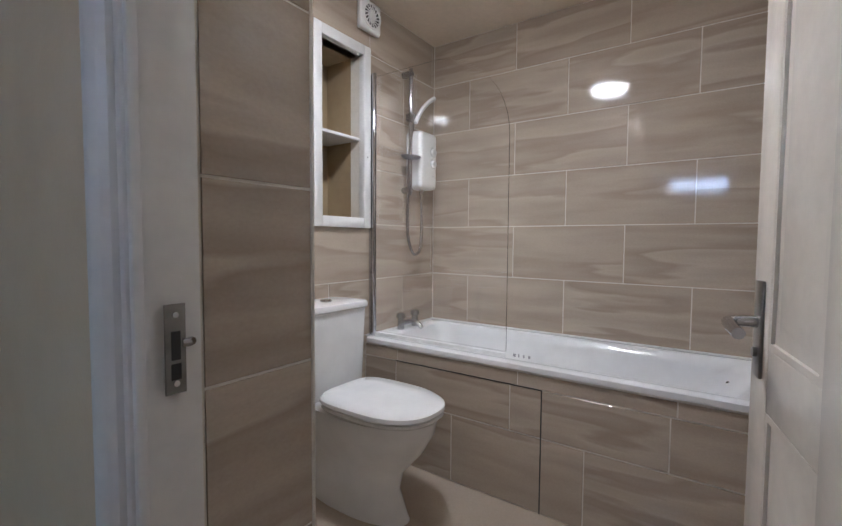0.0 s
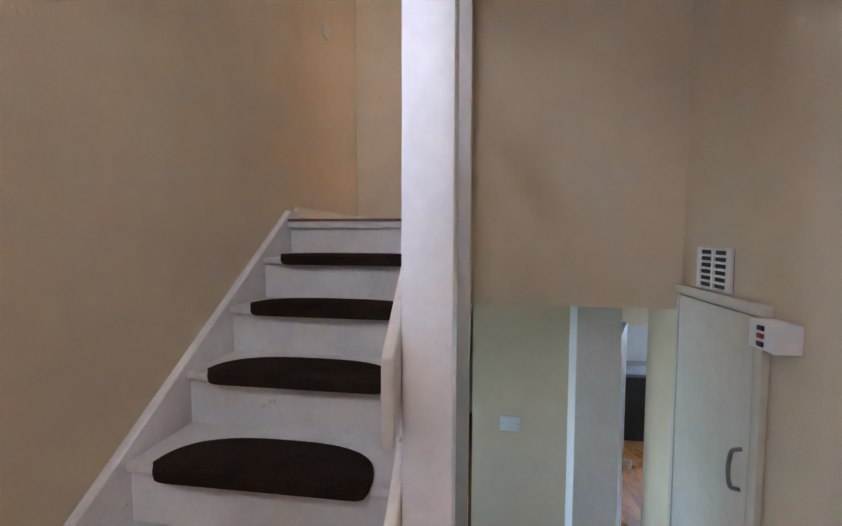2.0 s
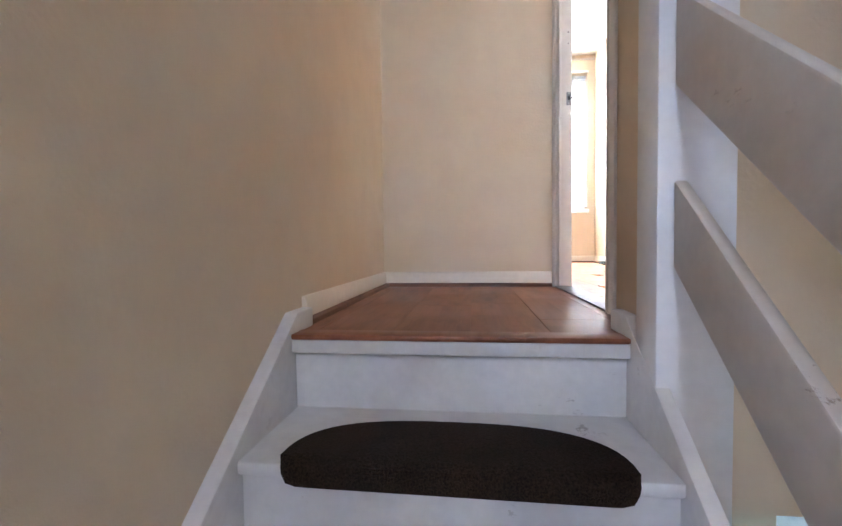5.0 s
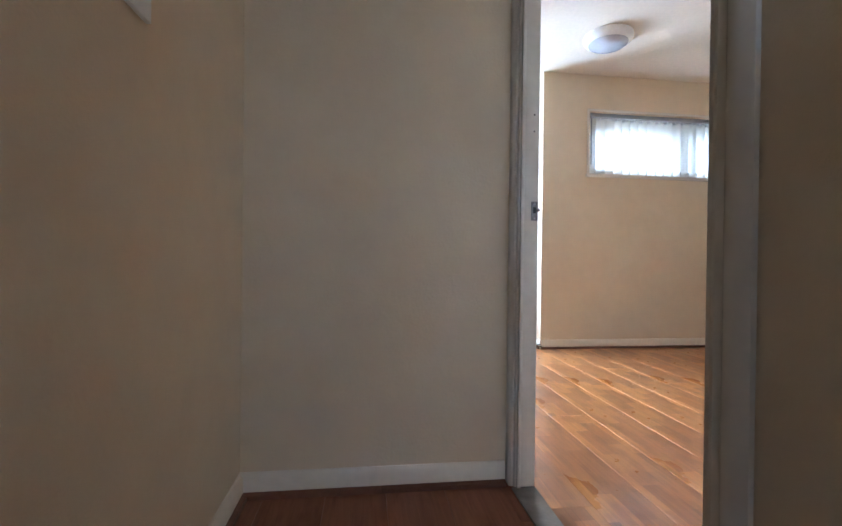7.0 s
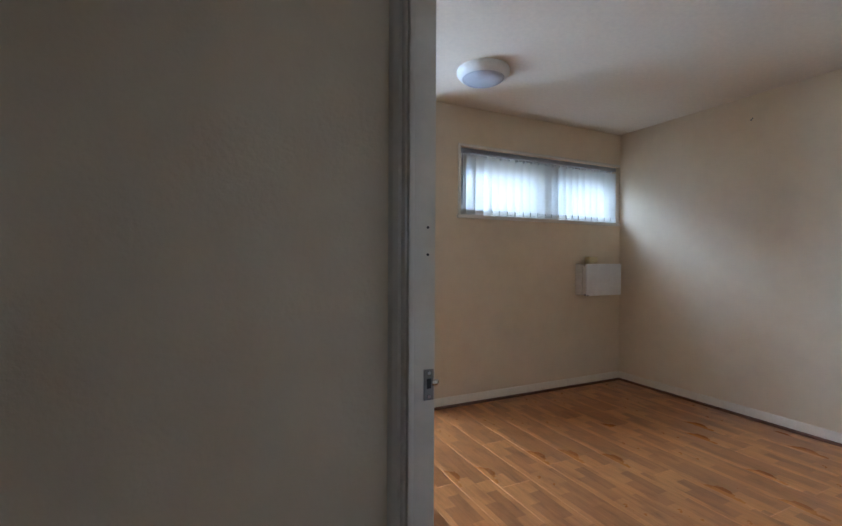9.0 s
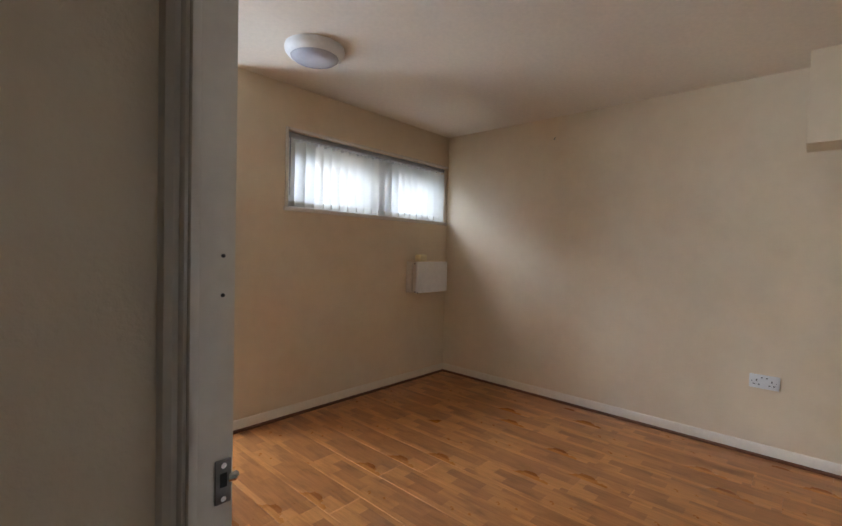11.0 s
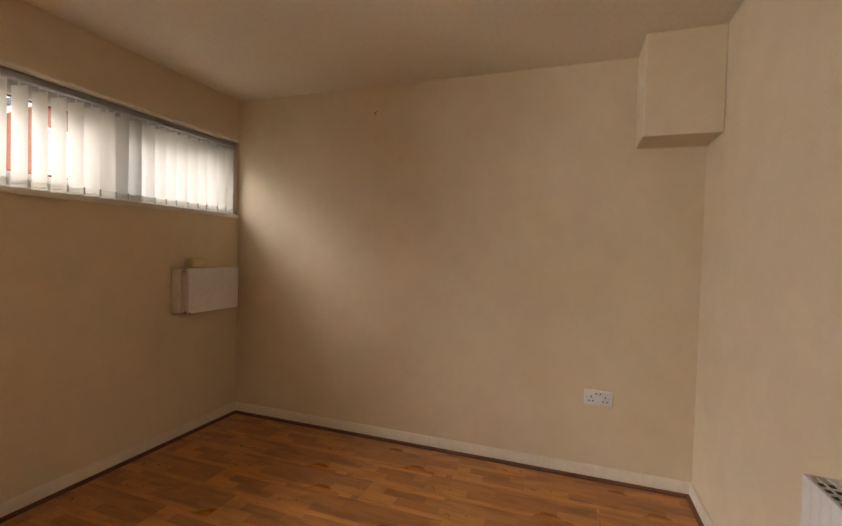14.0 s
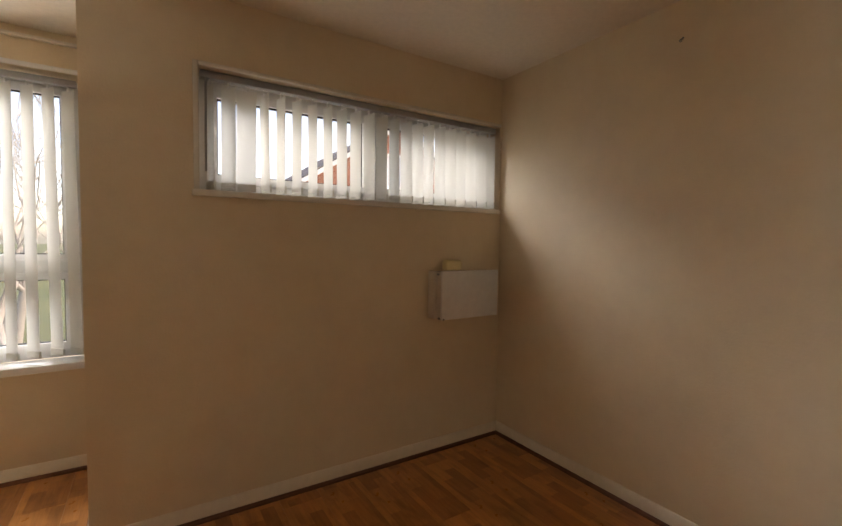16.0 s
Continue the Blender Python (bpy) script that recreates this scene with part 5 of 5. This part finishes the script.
# ---------------- bedroom fittings ----------------
def radiator():
    x0, x1, y0, y1, z0, z1 = -2.22, -1.30, 1.337, 1.408, 1.47, 2.112
    r = thing("radiator", "white panel radiator with a top grille", "radiator", ((x0 + x1) / 2, y0, z0))
    bm = bmesh.new()
    n = 23
    prof = []
    for k in range(n * 4 + 1):
        x = x0 + (x1 - x0) * k / (n * 4)
        prof.append((x, y1 - (0.004 if k % 4 in (1, 2) else 0.0)))
    prof += [(x1, y1 - 0.014), (x0, y1 - 0.014)]
    part("front_panel", extrude_outline(prof, 'Z', z0, z1 - 0.012), GLOSS, r)
    part("back_panel", box(x0 + 0.01, x1 - 0.01, y0 - 0.002, y0 + 0.012, z0, z1 - 0.02, 0.003), GLOSS, r)
    for x in (x0, x1):
        part("side_cover", box(x - 0.003, x + 0.003, y0, y1 + 0.001, z0 + 0.01, z1 - 0.002, 0.001), GLOSS, r)
    # black strip below the bars stands in for the shade inside the radiator
    part("shade_strip", box(x0 + 0.004, x1 - 0.004, y0 + 0.013, y1 - 0.016, z1 - 0.014, z1 - 0.012), BLACK, r)
    part("grille_rim", boxes((x0, x1, y1 - 0.007, y1 + 0.001, z1 - 0.012, z1), (x0, x1, y0 - 0.004, y0 + 0.003, z1 - 0.012, z1)), GLOSS, r)
    for k in range(32):
        x = x0 + (x1 - x0) * k / 31
        part("grille_bar", box(x - 0.0015, x + 0.0015, y0 + 0.003, y1 - 0.007, z1 - 0.005, z1 - 0.001), GLOSS, r, soft=False)
    for k in range(1, 3):
        y = y0 + 0.005 + (y1 - y0 - 0.012) * k / 3
        part("grille_bar", box(x0, x1, y - 0.0015, y + 0.0015, z1 - 0.0055, z1 - 0.0015), GLOSS, r, soft=False)
    for x in (x0 + 0.12, x1 - 0.12):
        part("wall_bracket", box(x - 0.015, x + 0.015, YS + 0.0005, y0, z0 + 0.05, z1 - 0.1, 0.002), STEEL, r)
    for x in (x0 - 0.02, x1 + 0.02):
        part("valve", cyl((x, y0 + 0.03, z0 + 0.02), (x, y0 + 0.03, z0 + 0.07), 0.013, n=12), CHROME, r)
        part("pipe", cyl((x, y0 + 0.03, UP - 0.01), (x, y0 + 0.03, z0 + 0.02), 0.0075, n=12), CREAM, r)
    return r


radiator()
wall("boxing_corner", box(-0.225, 0.0495, YS + 0.0005, 1.652, 3.22, TOP - 0.0005, 0.006), PAINT, "magnolia boxed-in corner under the ceiling")


def fuse_cabinet():
    f = thing("wall_box", "off-white painted boxed cabinet high on the wall", "cabinet", (-0.27, YW, 2.15))
    part("carcass", box(-0.475, -0.05, 4.27, YW - 0.0005, 2.155, 2.43, 0.004), CREAM, f)
    part("front", box(-0.482, -0.046, 4.252, 4.2695, 2.148, 2.437, 0.004), GLOSS, f, "white front cover")
    part("side_strip", box(-0.505, -0.482, 4.30, YW - 0.0005, 2.152, 2.435, 0.004), CREAM, f)
    for x, z in ((-0.5, 2.16), (-0.47, 2.152), (-0.51, 2.42)):
        part("screw", cyl((x, 4.25, z), (x, 4.262, z), 0.006, n=8), STEEL, f)
    f.location += Vector((-0.02, 0.0, 0.038))
    return f


fuse_cabinet()
bm = box(-0.45, -0.335, 4.275, 4.34, 2.4755, 2.54, 0.018, 4)
whole("soap_block", bm, YELLOW, "small pale yellow plastic block on the wall cabinet", "block")


def nail():
    n = thing("wall_hook", "small dark steel nail in the magnolia wall", "hook", (0.05, 3.23, 3.55))
    part("shank", cyl((0.052, 3.23, 3.556), (0.026, 3.228, 3.536), 0.004, n=8), STEEL, n)
    part("head", cyl((0.027, 3.228, 3.537), (0.024, 3.228, 3.534), 0.0065, n=8), STEEL, n)
    return n


nail()


def cable():
    c = thing("cable", "coiled black cable lying on the laminate floor", "cable", (-2.2, 4.42, UP))
    rnd = random.Random(3)
    pts = []
    for k in range(60):
        a = k * 0.42
        r = 0.05 + 0.02 * math.sin(k * 0.9)
        pts.append((-2.21 + r * 1.6 * math.cos(a) - 0.0008 * k, 4.40 + r * math.sin(a), UP + 0.006 + 0.0006 * k * rnd.uniform(0.6, 1)))
    part("flex", tube(pts, 0.005, 6), BLACK, c)
    part("plug", box(-2.29, -2.24, 4.36, 4.41, UP + 0.0005, UP + 0.032, 0.006), BLACK, c)
    return c


cable()
whole("cable_trunking", boxes((-3.95, -2.175, YN - 0.03, YN - 0.0005, TOP - 0.06, TOP - 0.045)), CREAM, "thin cream cable trunking under the recess ceiling", "trunking")

# ---------------- lower hall and kitchen ----------------
wall("wall_hall_socket", wall_y(1.62, 1.72, -3.11, -2.54, LOW, 0.96), PAINT, "pale wall of the lower hall with a socket")
wall("wall_hall_side", wall_x(-3.11, -3.01, 1.72, 5.3, LOW, 0.96), PAINT, "pale side wall of the hall passage")
wall("wall_hall_end", wall_y(5.3, 5.4, XL, -3.01, LOW, 0.96), PAINT, "pale end wall of the hall passage")
wall("wall_kitchen_left", boxes((XR, XI, YB, 1.44, LOW, 0.948), (XI, 0.5, 1.4, 1.5, LOW, 0.96)), PAINT, "pale wall beside the kitchen doorway")
wall("wall_kitchen_end", wall_y(5.3, 5.42, -3.01, 0.6, LOW, 0.96, [(-0.75, 0.35, 0.06, 0.8)]), PAINT, "kitchen wall with a window over the worktop")
wall("wall_kitchen_side", wall_x(0.5, 0.62, 0.95, 5.42, LOW, 0.96), PAINT, "plain kitchen side wall")
whole("frame_kitchen_door", boxes((-2.54, -2.355, 1.41, 1.72, LOW, 0.955), (-2.355, -2.295, 1.46, 1.6, LOW, 0.955)), GLOSS, "white gloss kitchen door post", "door frame", "structure")
panel_door("door_kitchen", "white panelled kitchen door standing ajar", 0.7, 2.0, GLOSS, pose(-2.285, 1.62, LOW + 0.01, 0, 0, 69), 1.0)
panel_door("door_hall", "pale panelled door at the end of the hall passage", 0.74, 2.0, GLOSS, pose(-4.0, 5.26, LOW + 0.01, 0, 0, 0), 1.0)


def kitchen():
    k = thing("kitchen_unit", "dark kitchen base unit with steel handles", "kitchen cabinet", (-1.1, 4.95, LOW))
    part("carcass", box(-1.95, 0.45, 4.7, 5.29, LOW + 0.1, LOW + 0.86), DARKUNIT, k)
    part("plinth", box(-1.95, 0.45, 4.75, 5.29, LOW, LOW + 0.1), DARKUNIT, k)
    for i in range(4):
        x = -1.95 + 0.6 * i
        d = part("door", box(x + 0.003, x + 0.597, 4.682, 4.699, LOW + 0.11, LOW + 0.855, 0.002), DARKUNIT, k)
        part("handle", tube([(x + 0.42, 4.682, LOW + 0.78), (x + 0.42, 4.655, LOW + 0.78), (x + 0.54, 4.655, LOW + 0.78), (x + 0.54, 4.682, LOW + 0.78)], 0.006, 8), CHROME, d, "steel bar handle")
    w = whole("worktop", box(-1.97, 0.46, 4.66, 5.297, LOW + 0.862, LOW + 0.9, 0.004), STONEWORK, "grey speckled kitchen worktop", "worktop")
    return k


kitchen()
splash = thing("splashback", "white brick-bond tiled splashback above the worktop", "tiles", (-1.1, 5.3, LOW + 0.9), kind="structure")
tm = mesh_of(box(-0.0985, 0.0985, -0.004, 0.004, -0.0485, 0.0485, 0.002, 1), "tile", WHITETILE)
for r in range(5):
    for c in range(11):
        ob = new("tile", tm)
        ob.parent = splash
        ob.location = (-1.0 + 0.2 * c + (0.1 if r % 2 else 0) - 0.8 + 1.1 - 1.0 + 0.1, -0.005, 0.05 + 0.1 * r)
upvc_window("window_kitchen", "white plastic kitchen window", -0.75, 0.35, 5.33, 0.06, 0.8, (-0.2,))

# ---------------- floors: boards ----------------
boards(floor_bed, -3.155, 0.05, YS, YW, UP, 0.193, 1.29, True, OAK, 11)
boards(floor_bed, XL, -2.17, YW, YN, UP, 0.193, 1.29, True, OAK, 12)
boards(floor_land, XL, -3.965, 1.046, 2.24, UP, 0.193, 1.29, True, REDWOOD, 13)
boards(floor_land, -3.965, -3.155, 1.046, 2.24, UP, 0.189, 1.29, True, REDWOOD, 14)
whole("threshold_strip", box(-3.18, -3.1, DOOR_Y0, DOOR_Y1 - 0.03, UP + 0.0005, UP + 0.007, 0.003), STEEL, "dull metal threshold strip in the bedroom doorway", "threshold", "structure")

# ---------------- outside ----------------
def house(name, label, x0, x1, y0, y1, z_eaves, ridge, windows, gable_front=True):
    h = thing(name, label, "house", ((x0 + x1) / 2, (y0 + y1) / 2, -1.6))
    z0 = -1.7
    xm = (x0 + x1) / 2
    pts = [(x0, z0), (x1, z0), (x1, z_eaves), (xm, ridge), (x0, z_eaves)]
    part("wall", extrude_outline(pts, 'Y', y0, y1), BRICK, h, soft=False)
    ov = 0.35
    for s, xa in ((-1, x0), (1, x1)):
        dx, dz = xm - xa, ridge - z_eaves
        k = ov / math.hypot(dx, dz)
        lo = (xa - dx * k, z_eaves - dz * k)
        q = [lo, (xm, ridge), (xm, ridge + 0.16), (lo[0], lo[1] + 0.16)]
        part("roof", extrude_outline(q, 'Y', y0 - 0.3, y1 + 0.3), SLATE, h, "dark slate roof")
        fz = [(lo[0], lo[1] - 0.1), (xm, ridge - 0.1), (xm, ridge + 0.1), (lo[0], lo[1] + 0.1)]
        part("bargeboard", extrude_outline(fz, 'Y', y0 - 0.36, y0 - 0.31), GLOSS, h, "white bargeboard")
    for wx0, wx1, wz0, wz1 in windows:
        w = part("window", boxes((wx0, wx0 + 0.08, y0 - 0.05, y0 + 0.02, wz0, wz1), (wx1 - 0.08, wx1, y0 - 0.05, y0 + 0.02, wz0, wz1), (wx0, wx1, y0 - 0.048, y0 + 0.02, wz0, wz0 + 0.08), (wx0, wx1, y0 - 0.048, y0 + 0.02, wz1 - 0.08, wz1), ((wx0 + wx1) / 2 - 0.04, (wx0 + wx1) / 2 + 0.04, y0 - 0.046, y0 + 0.02, wz0, wz1)), PLASTIC, h, "white window frame", soft=False)
        part("pane", box(wx0 + 0.02, wx1 - 0.02, y0 - 0.02, y0 - 0.01, wz0 + 0.02, wz1 - 0.02), DIFFUSER, w, soft=False)
        part("sill", box(wx0 - 0.08, wx1 + 0.08, y0 - 0.12, y0, wz0 - 0.1, wz0, 0.01), GLOSS, w)
    return h


house("terraced_house", "red brick house with white windows and a slate roof", 0.4, 14.6, 19.0, 27.0, 3.2, 7.75, [(6.9, 8.4, 5.0, 6.5), (4.0, 5.2, 2.6, 3.9), (9.6, 11.0, 4.2, 5.6), (2.0, 3.2, 0.2, 1.6)])


def bare_tree(name, label, base, height, seed):
    t = thing(name, label, "tree", base)
    rnd = random.Random(seed)
    segs = []

    def grow(p, d, length, r, depth):
        q = p
        dd = d
        for _ in range(3):
            dd = (dd + Vector((rnd.uniform(-.18, .18), rnd.uniform(-.18, .18), rnd.uniform(-.04, .12)))).normalized()
            n = q + dd * length / 3
            segs.append((q, n, r, r * 0.82, depth))
            q, r = n, r * 0.82
        if depth < 5:
            for _ in range(rnd.choice((2, 3, 3)) if depth < 4 else 3):
                side = Vector((rnd.uniform(-1, 1), rnd.uniform(-1, 1), rnd.uniform(-0.1, 0.8))).normalized()
                grow(q, (dd * 0.75 + side * 0.85).normalized(), length * rnd.uniform(0.6, 0.8), r * 0.72, depth + 1)
    grow(Vector(base), Vector((0.05, 0, 1)), height * 0.3, height * 0.022, 0)
    for nm, lo, hi, n in (("trunk", 0, 1, 10), ("limb", 2, 3, 6), ("twigs", 4, 9, 4)):
        bm = bmesh.new()
        for p, q, r1, r2, dep in segs:
            if lo <= dep <= hi:
                rr = max(r1, 0.007)
                cyl_into(bm, p, q + (q - p) * 0.04, rr, max(r2, 0.006), n, False)
        part(nm, bm, BARK, t)
    return t


bare_tree("tree", "leafless grey-barked tree outside the recess window", (-3.7, 12.0, -1.65), 8.5, 7)
bare_tree("tree", "leafless grey-barked tree outside the recess window", (-4.5, 15.0, -1.65), 8.0, 21)
bare_tree("tree", "slender leafless tree beyond the recess window", (-3.3, 9.6, -1.65), 6.5, 33)
bare_tree("tree", "leafless grey tree farther off in the winter gardens", (-5.4, 20.0, -1.65), 9.0, 41)
